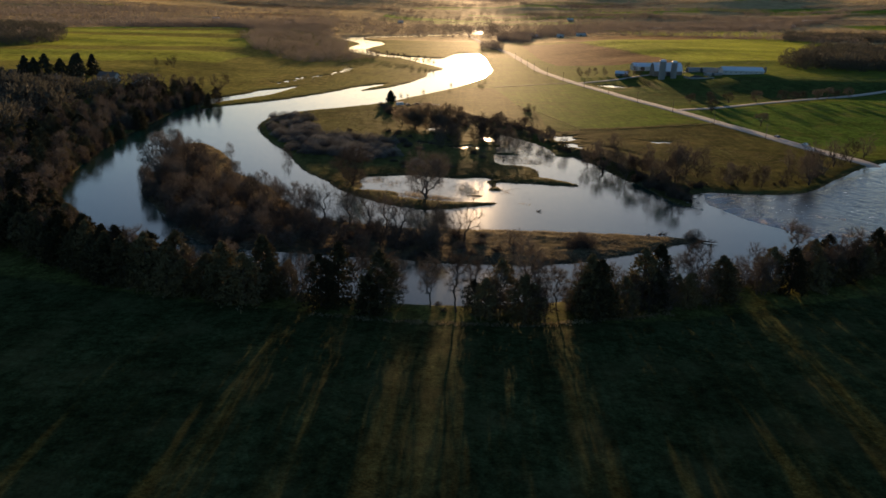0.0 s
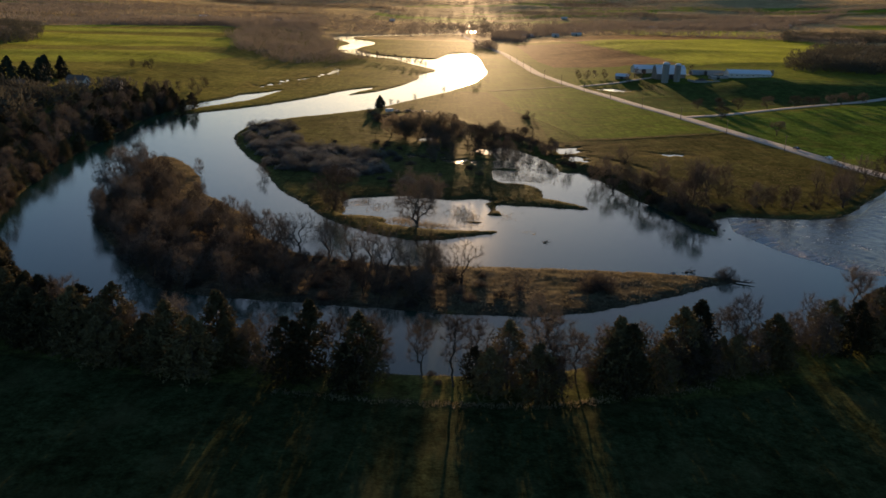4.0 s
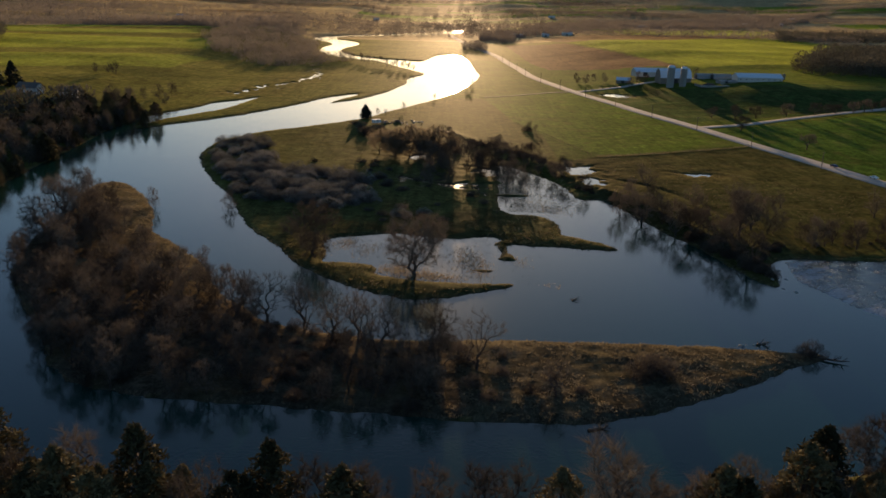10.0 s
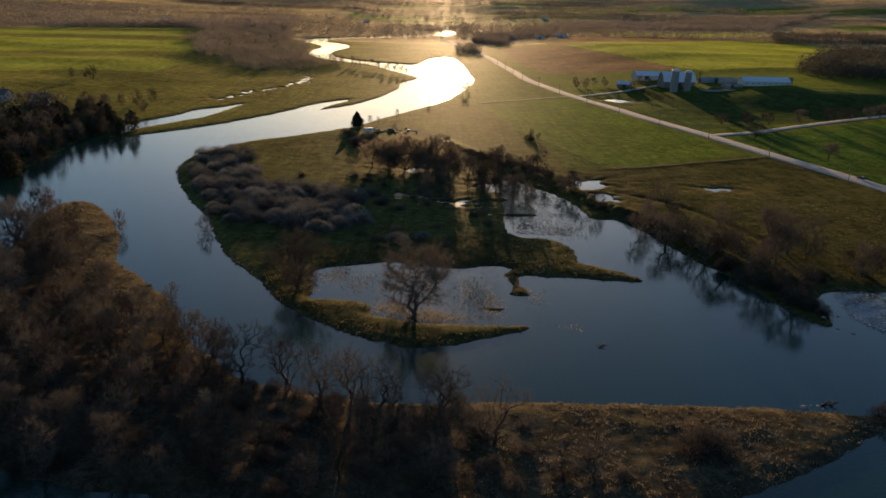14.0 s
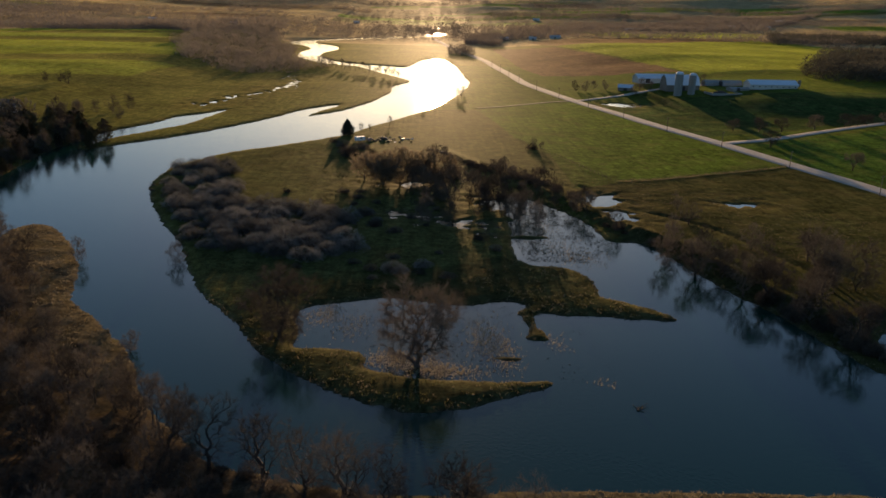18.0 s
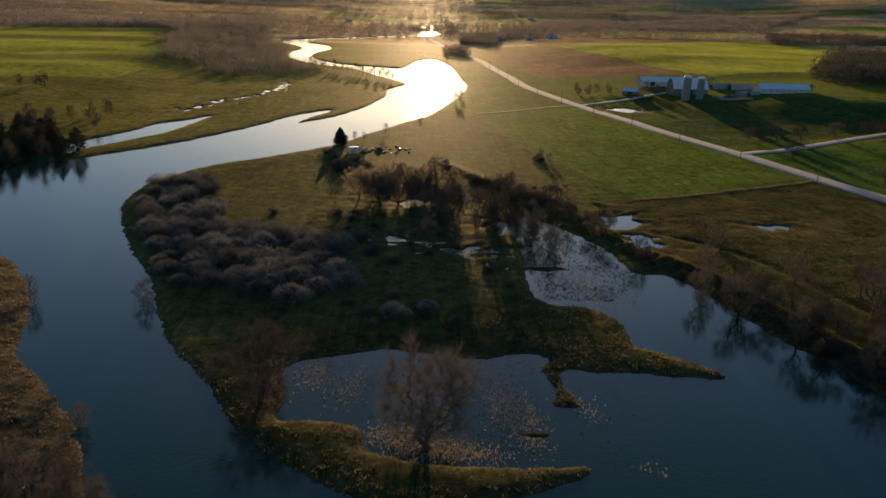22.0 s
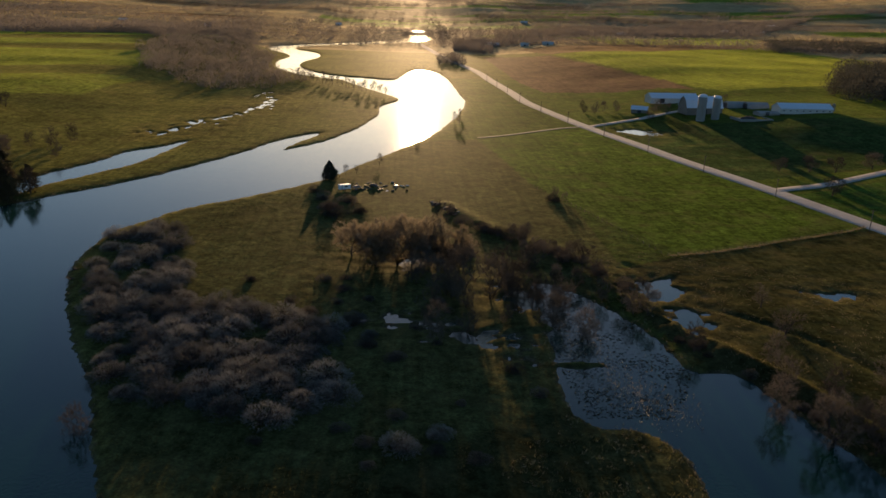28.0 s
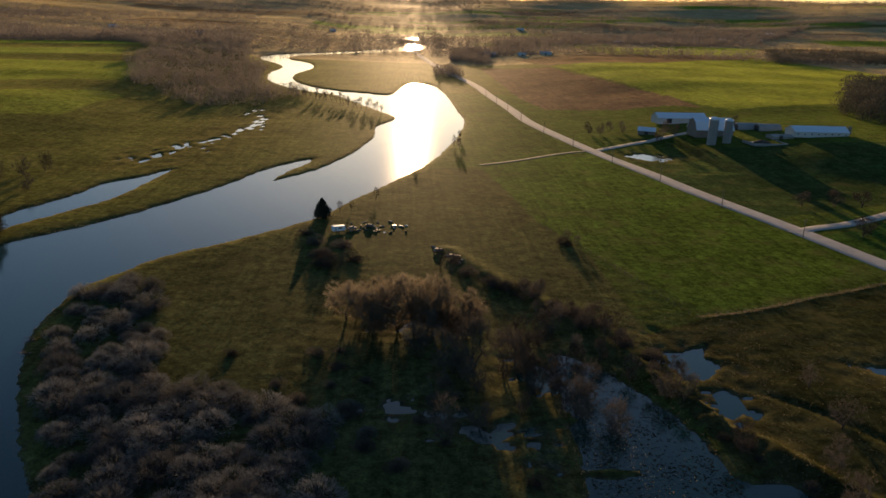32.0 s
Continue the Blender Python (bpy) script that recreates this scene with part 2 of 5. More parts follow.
def shore(x, y):
    """Metres from the nearest shoreline: above nought on land, below it in the water."""
    x, y = np.asarray(x, float), np.asarray(y, float)
    d = np.full(x.shape, 400.0)
    near = (x > -260) & (x < 520) & (y > 90) & (y < 1260)
    if near.any():
        a, b = x[near], y[near]
        r = dist_to(RIVER, a, b, True)
        r = np.where(inside(RIVER, a, b), -r, r)
        k = dist_to(ISLAND, a, b, True)
        k = np.where(inside(ISLAND, a, b), k, -k)
        d[near] = np.minimum(400, np.maximum(r, k))
    up = (y > 1000) & (y < 2450) & (np.abs(x) < 500)
    if up.any():
        a, b = x[up], y[up]
        best = d[up]
        mid = curve(UPSTREAM, closed=False, steps=6)
        for (ax, ay, aw), (bx, by, bw) in zip(mid[:-1], mid[1:]):
            dx, dy = bx - ax, by - ay
            u = np.clip(((a - ax) * dx + (b - ay) * dy) / (dx * dx + dy * dy), 0, 1)
            best = np.minimum(best, np.hypot(a - ax - u * dx, b - ay - u * dy) - (aw + u * (bw - aw)))
        d[up] = best
    for px, py, pw, pl in POOLS:
        box = (np.abs(x - px) < 40) & (np.abs(y - py) < 60)
        if box.any():
            q = np.hypot((x[box] - px) / pw, (y[box] - py) / pl)
            d[box] = np.minimum(d[box], (q - 1) * min(pw, pl) * np.where(q > 1, 0.3, 1.0) + min(2.2, 0.38 * pw) * ripple(x[box] * 1.3, y[box], 3.0))
    for px, py, pw, pl in ISLETS:
        box = (np.abs(x - px) < 20) & (np.abs(y - py) < 20)
        if box.any():
            d[box] = np.maximum(d[box], (1 - np.hypot((x[box] - px) / pw, (y[box] - py) / pl)) * min(pw, pl))
    wet = (x > -190) & (x < -85) & (y > 660) & (y < 950)
    if wet.any():
        a, b = x[wet], y[wet]
        level = ripple(a * 0.9, b * 0.42, 2.3) * 0.75 + 0.45 * ripple(a + 11, b * 0.5, 6.0) - dist_to(FLASHES, a, b) / 26
        d[wet] = np.minimum(d[wet], np.maximum(0.16 - level, -0.6) * 3.0 + np.where(level < 0.16, 0.5, -0.3))
    return d + 0.8 * ripple(x, y, 4.0) + 0.3 * ripple(x + 50, y, 1.9)


def ground_z(x, y, d=None):
    x, y = np.asarray(x, float), np.asarray(y, float)
    d = shore(x, y) if d is None else d
    calm = smooth((np.minimum(dist_to(ROAD, x, y), dist_to(SIDE_ROAD, x, y)) - 5) / 6)
    pool = np.zeros(x.shape)
    for px, py, pw, pl in POOLS[2:4]:
        pool = np.maximum(pool, smooth(2.2 - np.hypot((x - px) / pw, (y - py) / pl) * 0.8))
    wet = smooth((9 - d) / 9)
    rough = (0.10 * ripple(x, y, 7.0) + 0.10 * ripple(x + 31, y - 7, 2.3)) * calm * smooth(d / 3) * smooth((y - 120) / 20) * (0.12 + 0.88 * smooth((28 - d) / 20))
    land = 0.12 + 0.75 * (1 - np.exp(-np.maximum(d, 0) / 2.6)) + upland(x, y) * smooth(d / 25) + rough
    tussock = (x > -155) & (x < 98) & (y > 178) & (y < 400)
    if tussock.any():
        a, b = x[tussock], y[tussock]
        land[tussock] += (0.26 * ripple(a, b, 1.5) + 0.22 * ripple(a + 9, b, 3.6)) * smooth((d[tussock] - 0.6) / 2) * np.where(b < 235 + 0.9 * np.maximum(0, -40 - a), 1.0, 0.45)
    local = (x > -20) & (x < 140) & (y > 280) & (y < 545)
    if local.any():
        crest = dist_to(DYKE, x[local], y[local])
        cut = dist_to(DITCH, x[local], y[local])
        land[local] += ((2.5 - 1.6 * smooth((y[local] - 390) / 70)) * np.exp(-(crest / 3.6) ** 2) * smooth(d[local] / 4)) - np.clip(land[local] - 0.12, 0.0, 0.9) * np.exp(-(cut / 1.5) ** 2)
    bed = -1.6 * (1 - np.exp(np.minimum(d, 0) / 1.6))
    return np.where(d > 0, land, bed)


def lines(stops):
    """Grid lines with a growing step: (from, to, first step, growth)."""
    out = []
    for a, b, step, grow in stops:
        v = a
        while v < b:
            out.append(v)
            v += step
            step *= grow
    return np.array(out)


gx_right = lines([(0, 170, 1.5, 1.0), (170, 4200, 1.6, 1.045)])
gx_left = lines([(1.5, 210, 1.5, 1.0), (210, 4200, 1.6, 1.045)])
GX = np.concatenate([-gx_left[::-1], gx_right])
gy_back = lines([(122, 2500, 2.0, 1.06)])
GY = np.concatenate([244 - 122 - (gy_back[::-1] - 122), lines([(124, 560, 1.5, 1.0), (560, 4960, 1.5, 1.013)])])
gxx, gyy = np.meshgrid(GX, GY)
flat_x, flat_y = gxx.ravel(), gyy.ravel()
shore_d = shore(flat_x, flat_y)
flat_z = ground_z(flat_x, flat_y, shore_d)

GRID_Z, GRID_D = flat_z.reshape(len(GY), len(GX)), shore_d.reshape(len(GY), len(GX))


def on_grid(grid, x, y):
    """The value of a grid between its lines."""
    x, y = np.asarray(x, float), np.asarray(y, float)
    i = np.clip(np.searchsorted(GX, x) - 1, 0, len(GX) - 2)
    j = np.clip(np.searchsorted(GY, y) - 1, 0, len(GY) - 2)
    u = (x - GX[i]) / (GX[i + 1] - GX[i])
    v = (y - GY[j]) / (GY[j + 1] - GY[j])
    return (grid[j, i] * (1 - u) + grid[j, i + 1] * u) * (1 - v) + (grid[j + 1, i] * (1 - u) + grid[j + 1, i + 1] * u) * v


def grid_mesh(name, nx, ny, co):
    me = bpy.data.meshes.new(name)
    me.vertices.add(nx * ny)
    me.vertices.foreach_set("co", co.astype(np.float32).ravel())
    i = (np.arange(ny - 1)[:, None] * nx + np.arange(nx - 1)[None]).ravel()
    quads = np.stack([i, i + 1, i + nx + 1, i + nx], 1).astype(np.int32)
    me.loops.add(quads.size)
    me.loops.foreach_set("vertex_index", quads.ravel())
    me.polygons.add(len(quads))
    me.polygons.foreach_set("loop_start", np.arange(0, quads.size, 4, dtype=np.int32))
    me.polygons.foreach_set("use_smooth", np.ones(len(quads), bool))
    me.update(calc_edges=True)
    return me


# what grows where: crops, turf, marsh and soil, some colours hold shade and haze
FIELDS = [  # corners of a field, its colour
    # east pasture, its colour lowered to stand for the weaker light there
    ([(85, 462), (180, 503), (205, 425), (232, 384), (180, 322), (130, 292), (98, 268), (60, 372), (45, 440)], (0.029, 0.032, 0.012)),
    ([(-126, 470), (-108, 508), (-56, 572), (0, 690), (30, 700), (60, 520), (60, 440), (24, 400), (20, 300), (-60, 290)], (0.046, 0.050, 0.018)),
    ([(33, 696), (77, 739), (113, 763), (142, 644), (172, 525), (136, 488), (85, 467), (63, 526), (47, 571)], (0.040, 0.066, 0.010)),
    ([(105, 1452), (203, 1420), (241, 1150), (269, 1037), (262, 955), (240, 982), (193, 972), (122, 988), (110, 1075)], (0.066, 0.048, 0.036)),
    ([(210, 1435), (383, 1504), (691, 1799), (813, 1561), (432, 1004), (285, 934), (272, 974), (248, 1164)], (0.086, 0.112, 0.018)),
    ([(377, 2025), (674, 2216), (860, 2181), (737, 1902), (383, 1751)], (0.095, 0.130, 0.020)),
    ([(383, 1751), (737, 1902), (691, 1799), (383, 1504), (210, 1440), (180, 1600)], (0.075, 0.056, 0.038)),
    # the next two, below the farm: crop greens darkened to include the slope's shade
    ([(170, 560), (204, 573), (257, 600), (420, 690), (420, 460), (215, 425)], (0.028, 0.056, 0.011)),
    ([(160, 590), (250, 622), (420, 700), (420, 770), (300, 766), (180, 770), (135, 745)], (0.022, 0.038, 0.012)),
    ([(-472, 1173), (-318, 1227), (-289, 1032), (-381, 976), (-700, 820), (-800, 1050)], (0.080, 0.104, 0.020)),
    ([(-348, 904), (-285, 959), (-262, 948), (-268, 817), (-330, 760), (-600, 640), (-640, 760)], (0.080, 0.102, 0.021)),
    ([(-552, 1344), (-423, 1450), (-380, 1315), (-498, 1229), (-900, 1120), (-1000, 1280)], (0.066, 0.090, 0.020)),
    ([(-640, 1560), (-300, 1640), (-330, 1500), (-800, 1420)], (0.09, 0.13, 0.02)),
    # near crop field, green darkened to include the thin shade of hedge twigs
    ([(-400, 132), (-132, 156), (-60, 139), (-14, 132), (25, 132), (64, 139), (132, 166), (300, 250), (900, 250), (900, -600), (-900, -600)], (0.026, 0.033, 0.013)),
    # marsh hook and spit, darkened in colour for sun the trees hold back
    ([(-60, 300), (-45, 262), (-12, 238), (30, 250), (30, 270), (60, 296), (48, 350), (18, 350), (-20, 322), (-50, 318)], (0.030, 0.033, 0.013)),
]
tint = np.tile(np.array([0.056, 0.062, 0.019]), (len(flat_x), 1))
tint[(flat_x > 0) & (flat_y > 380) & (flat_y < 1100)] = (0.038, 0.056, 0.012)
# the far plain, paled to put distance haze into its colour
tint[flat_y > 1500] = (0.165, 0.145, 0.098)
far_rng = random.Random(41)
for _ in range(70):      # crops and stubble across the plain
    fx_, fy_ = far_rng.uniform(-2400, 2400), far_rng.uniform(1650, 4600)
    if abs(fx_) > 0.75 * fy_:
        continue
    fw, fd, lean = far_rng.uniform(90, 330), far_rng.uniform(50, 190), far_rng.uniform(-0.3, 0.3)
    FIELDS.insert(0, ([(fx_ - fw, fy_ - lean * fw), (fx_ + fw, fy_ + lean * fw), (fx_ + fw, fy_ + lean * fw + fd), (fx_ - fw, fy_ - lean * fw + fd)],
                      far_rng.choice(((0.060, 0.110, 0.014), (0.085, 0.120, 0.020), (0.075, 0.056, 0.038), (0.050, 0.060, 0.022), (0.11, 0.095, 0.05)))))
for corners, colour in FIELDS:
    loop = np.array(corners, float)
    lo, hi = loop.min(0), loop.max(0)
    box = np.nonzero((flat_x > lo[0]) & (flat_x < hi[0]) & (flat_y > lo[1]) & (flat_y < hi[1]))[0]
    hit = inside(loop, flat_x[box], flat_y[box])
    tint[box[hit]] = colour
damp = smooth((7 - shore_d) / 7)[:, None] * 0.35
tint = tint * (1 - damp) + np.array([0.085, 0.072, 0.028]) * damp
isle = (flat_x > -155) & (flat_x < 96) & (flat_y > 178) & (flat_y < 380)
isle_in = np.nonzero(isle)[0][inside(ISLAND, flat_x[isle], flat_y[isle])]
tint[isle_in] = (0.064, 0.054, 0.034)
strip = dist_to(np.array([(-143, 374), (-124, 350), (-108, 322), (-92, 292), (-74, 266)], float), flat_x[isle_in], flat_y[isle_in])
tint[isle_in[(strip > 13) & (flat_x[isle_in] < 2)]] = (0.058, 0.046, 0.030)
mud = smooth((0.6 - shore_d) / 0.8)[:, None]
tint = tint * 0.85
tint = tint * (1 - mud) + np.array([0.05, 0.042, 0.03]) * mud

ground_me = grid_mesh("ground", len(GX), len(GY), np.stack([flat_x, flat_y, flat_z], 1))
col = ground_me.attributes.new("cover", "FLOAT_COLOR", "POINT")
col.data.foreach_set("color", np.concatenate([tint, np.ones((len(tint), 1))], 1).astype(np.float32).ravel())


def ground_material():
    m = bpy.data.materials.new("turf_crops_and_soil")
    m.use_nodes = True
    n, l = m.node_tree.nodes, m.node_tree.links
    bsdf = n["Principled BSDF"]
    bsdf.inputs["Roughness"].default_value = 0.72
    bsdf.inputs["Specular IOR Level"].default_value = 0.0011
    at = n.new("ShaderNodeAttribute")
    at.attribute_name = "cover"
    geo = n.new("ShaderNodeNewGeometry")
    last = at.outputs["Color"]
    for scale, low, high in ((0.018, 0.72, 1.3), (0.16, 0.65, 1.38), (0.5, 0.55, 1.5), (1.6, 0.6, 1.45)):
        t = n.new("ShaderNodeTexNoise")
        t.inputs["Scale"].default_value, t.inputs["Detail"].default_value, t.inputs["Roughness"].default_value = scale, 4, 0.6
        l.new(geo.outputs["Position"], t.inputs["Vector"])
        r = n.new("ShaderNodeMapRange")
        r.inputs["From Min"].default_value, r.inputs["From Max"].default_value = 0.3, 0.7
        r.inputs["To Min"].default_value, r.inputs["To Max"].default_value = low, high
        l.new(t.outputs["Fac"], r.inputs["Value"])
        v = n.new("ShaderNodeVectorMath")
        v.operation = "SCALE"
        l.new(last, v.inputs[0])
        l.new(r.outputs["Result"], v.inputs["Scale"])
        last = v.outputs["Vector"]
    # drilled rows and mowing lines
    mp = n.new("ShaderNodeMapping")
    mp.inputs["Scale"].default_value = (0.55, 0.012, 0.1)
    mp.inputs["Rotation"].default_value = (0, 0, radians(3))
    l.new(geo.outputs["Position"], mp.inputs["Vector"])
    t = n.new("ShaderNodeTexNoise")
    t.inputs["Scale"].default_value, t.inputs["Detail"].default_value = 1.0, 3
    l.new(mp.outputs["Vector"], t.inputs["Vector"])
    r = n.new("ShaderNodeMapRange")
    r.inputs["From Min"].default_value, r.inputs["From Max"].default_value = 0.3, 0.7
    r.inputs["To Min"].default_value, r.inputs["To Max"].default_value = 0.82, 1.18
    l.new(t.outputs["Fac"], r.inputs["Value"])
    v = n.new("ShaderNodeVectorMath")
    v.operation = "SCALE"
    l.new(last, v.inputs[0])
    l.new(r.outputs["Result"], v.inputs["Scale"])
    last = v.outputs["Vector"]
    # drier, browner patches
    t = n.new("ShaderNodeTexNoise")
    t.inputs["Scale"].default_value, t.inputs["Detail"].default_value = 0.07, 6
    l.new(geo.outputs["Position"], t.inputs["Vector"])
    r = n.new("ShaderNodeMapRange")
    r.inputs["From Min"].default_value, r.inputs["From Max"].default_value, r.inputs["To Max"].default_value = 0.5, 0.75, 0.32
    l.new(t.outputs["Fac"], r.inputs["Value"])
    mix = n.new("ShaderNodeMix")
    mix.data_type = "RGBA"
    mix.inputs[7].default_value = (0.10, 0.088, 0.038, 1)
    l.new(r.outputs["Result"], mix.inputs[0])
    l.new(last, mix.inputs[6])
    l.new(mix.outputs[2], bsdf.inputs["Base Color"])
    # the fuzz of grass blades
    bsdf.inputs["Sheen Weight"].default_value, bsdf.inputs["Sheen Roughness"].default_value = 0.24, 0.4
    fuzz = n.new("ShaderNodeVectorMath")
    fuzz.operation = "MULTIPLY"
    fuzz.inputs[1].default_value = (4.7, 4.1, 2.5)
    l.new(mix.outputs[2], fuzz.inputs[0])
    l.new(fuzz.outputs["Vector"], bsdf.inputs["Sheen Tint"])
    b = n.new("ShaderNodeBump")
    b.inputs["Strength"].default_value, b.inputs["Distance"].default_value = 0.35, 0.2
    t = n.new("ShaderNodeTexNoise")
    t.inputs["Scale"].default_value, t.inputs["Detail"].default_value = 2.2, 6
    l.new(geo.outputs["Position"], t.inputs["Vector"])
    l.new(t.outputs["Fac"], b.inputs["Height"])
    l.new(b.outputs["Normal"], bsdf.inputs["Normal"])
    return m


ground_me.materials.append(ground_material())
ground = tagged(new("ground", ground_me), "rolling river meadows, crop fields and brown winter turf", "ground", kind="structure")


def water_material(name, rough, ripples, scale, foam=0.0):
    m = bpy.data.materials.new(name)
    m.use_nodes = True
    n, l = m.node_tree.nodes, m.node_tree.links
    bsdf = n["Principled BSDF"]
    bsdf.inputs["Base Color"].default_value = (0.005, 0.030, 0.021, 1)
    bsdf.inputs["Roughness"].default_value = rough
    bsdf.inputs["IOR"].default_value = 1.333
    geo = n.new("ShaderNodeNewGeometry")
    wind = n.new("ShaderNodeTexNoise")
    wind.inputs["Scale"].default_value, wind.inputs["Detail"].default_value = 0.02, 3
    l.new(geo.outputs["Position"], wind.inputs["Vector"])
    wave = n.new("ShaderNodeTexNoise")
    wave.inputs["Scale"].default_value, wave.inputs["Detail"].default_value = scale, 3
    l.new(geo.outputs["Position"], wave.inputs["Vector"])
    mul = n.new("ShaderNodeMath")
    mul.operation = "MULTIPLY"
    l.new(wave.outputs["Fac"], mul.inputs[0])
    l.new(wind.outputs["Fac"], mul.inputs[1])
    b = n.new("ShaderNodeBump")
    b.inputs["Strength"].default_value, b.inputs["Distance"].default_value = ripples, 0.1
    l.new(mul.outputs[0], b.inputs["Height"])
    l.new(b.outputs["Normal"], bsdf.inputs["Normal"])
    if foam:
        at = n.new("ShaderNodeAttribute")
        at.attribute_name = "foam"
        f = n.new("ShaderNodeTexNoise")
        f.inputs["Scale"].default_value, f.inputs["Detail"].default_value, f.inputs["Roughness"].default_value = 0.9, 8, 0.75
        l.new(geo.outputs["Position"], f.inputs["Vector"])
        r = n.new("ShaderNodeMapRange")
        r.inputs["From Min"].default_value, r.inputs["From Max"].default_value = 0.52, 0.78
        fm = n.new("ShaderNodeMath")
        fm.operation = "MULTIPLY"
        l.new(f.outputs["Fac"], fm.inputs[0])
        l.new(at.outputs["Fac"], fm.inputs[1])
        l.new(fm.outputs[0], r.inputs["Value"])
        mix = n.new("ShaderNodeMix")
        mix.data_type = "RGBA"
        mix.inputs[6].default_value = (0.02, 0.026, 0.026, 1)
        mix.inputs[7].default_value = (foam, foam, foam, 1)
        l.new(r.outputs["Result"], mix.inputs[0])
        l.new(mix.outputs[2], bsdf.inputs["Base Color"])
        rr = n.new("ShaderNodeMapRange")
        rr.inputs["To Min"].default_value, rr.inputs["To Max"].default_value = rough, 0.7
        l.new(r.outputs["Result"], rr.inputs["Value"])
        l.new(rr.outputs["Result"], bsdf.inputs["Roughness"])
    return m


M_WATER = water_material("river_water", 0.09, 0.5, 1.1)
wx, wy = lines([(-420, 620, 20, 1.0)]), lines([(60, 2500, 20, 1.0)])
wxx, wyy = np.meshgrid(wx, wy)
water_me = grid_mesh("water", len(wx), len(wy), np.stack([wxx.ravel(), wyy.ravel(), np.zeros(wxx.size)], 1))
water_me.materials.append(M_WATER)
tagged(new("water", water_me), "smooth dark blue river water in wide bends", "river", kind="structure")


def ribbon_on_land(name, line, width, mat, lift, label, category):
    p = np.array(line)[:, :2]
    t = np.gradient(p, axis=0)
    t /= np.linalg.norm(t, axis=1)[:, None]
    side = np.stack([t[:, 1], -t[:, 0]], 1)
    cols = []
    for off, drop in ((-0.62, -0.5), (-0.5, 0.0), (-0.2, 0.06), (0.2, 0.06), (0.5, 0.0), (0.62, -0.5)):
        q = p + side * off * width
        cols.append(np.concatenate([q, (ground_z(p[:, 0], p[:, 1]) + lift + drop)[:, None]], 1))
    co = np.stack(cols, 1)
    me = grid_mesh(name, len(cols), len(p), co.reshape(-1, 3))
    me.flip_normals()
    me.materials.append(mat)
    return tagged(new(name, me), label, category, kind="structure")


ribbon_on_land("road", ROAD, 9.5, M_GRAVEL, 0.3, "pale country road with worn gravel edges", "road")
ribbon_on_land("side_road", SIDE_ROAD, 6.0, M_GRAVEL, 0.28, "narrow pale gravel side road", "road")
ribbon_on_land("farm_drive", DRIVE, 5.0, M_GRAVEL, 0.3, "earth drive leading up to the farmyard", "drive")
ribbon_on_land("field_track", TRACK, 3.0, M_TRACK, 0.12, "worn earth track along the field edge", "track")

# ---- plants ----
class Geo:
    """Gathers tubes and blades into one mesh."""

    def __init__(self):
        self.v, self.f = [], []

    def tube(self, points, radii, sides):
        base = len(self.v)
        for i, (p, r) in enumerate(zip(points, radii)):
            t = (points[min(i + 1, len(points) - 1)] - points[max(i - 1, 0)]).normalized()
            a = t.cross(Vector((0.31, 0.87, 0.4))).normalized()
            b = t.cross(a)
            for k in range(sides):
                w = 2 * math.pi * k / sides
                self.v.append(p + a * (r * math.cos(w)) + b * (r * math.sin(w)))
        for i in range(len(points) - 1):
            for k in range(sides):
                q = base + i * sides
                k2 = (k + 1) % sides
                self.f.append((q + k, q + k2, q + sides + k2, q + sides + k))

    def blade(self, a, b, width, side):
        n = len(self.v)
        self.v += [a - side * (width / 2), a + side * (width / 2), b]
        self.f.append((n, n + 1, n + 2))

    def leaf(self, c, u, w):
        n = len(self.v)
        self.v += [c - u, c + w * 0.6, c + u, c - w * 0.6]
        self.f.append((n, n + 1, n + 2, n + 3))

    def mesh(self, name, mat, flat=False):
        me = bpy.data.meshes.new(name)
        me.from_pydata([tuple(v) for v in self.v], [], self.f)
        if not flat:
            me.polygons.foreach_set("use_smooth", np.ones(len(me.polygons), bool))
        me.materials.append(mat)
        return me


def any_way(rng, up=0.0):
    v = Vector((rng.gauss(0, 1), rng.gauss(0, 1), rng.gauss(0, 1) + up))
    return v.normalized()


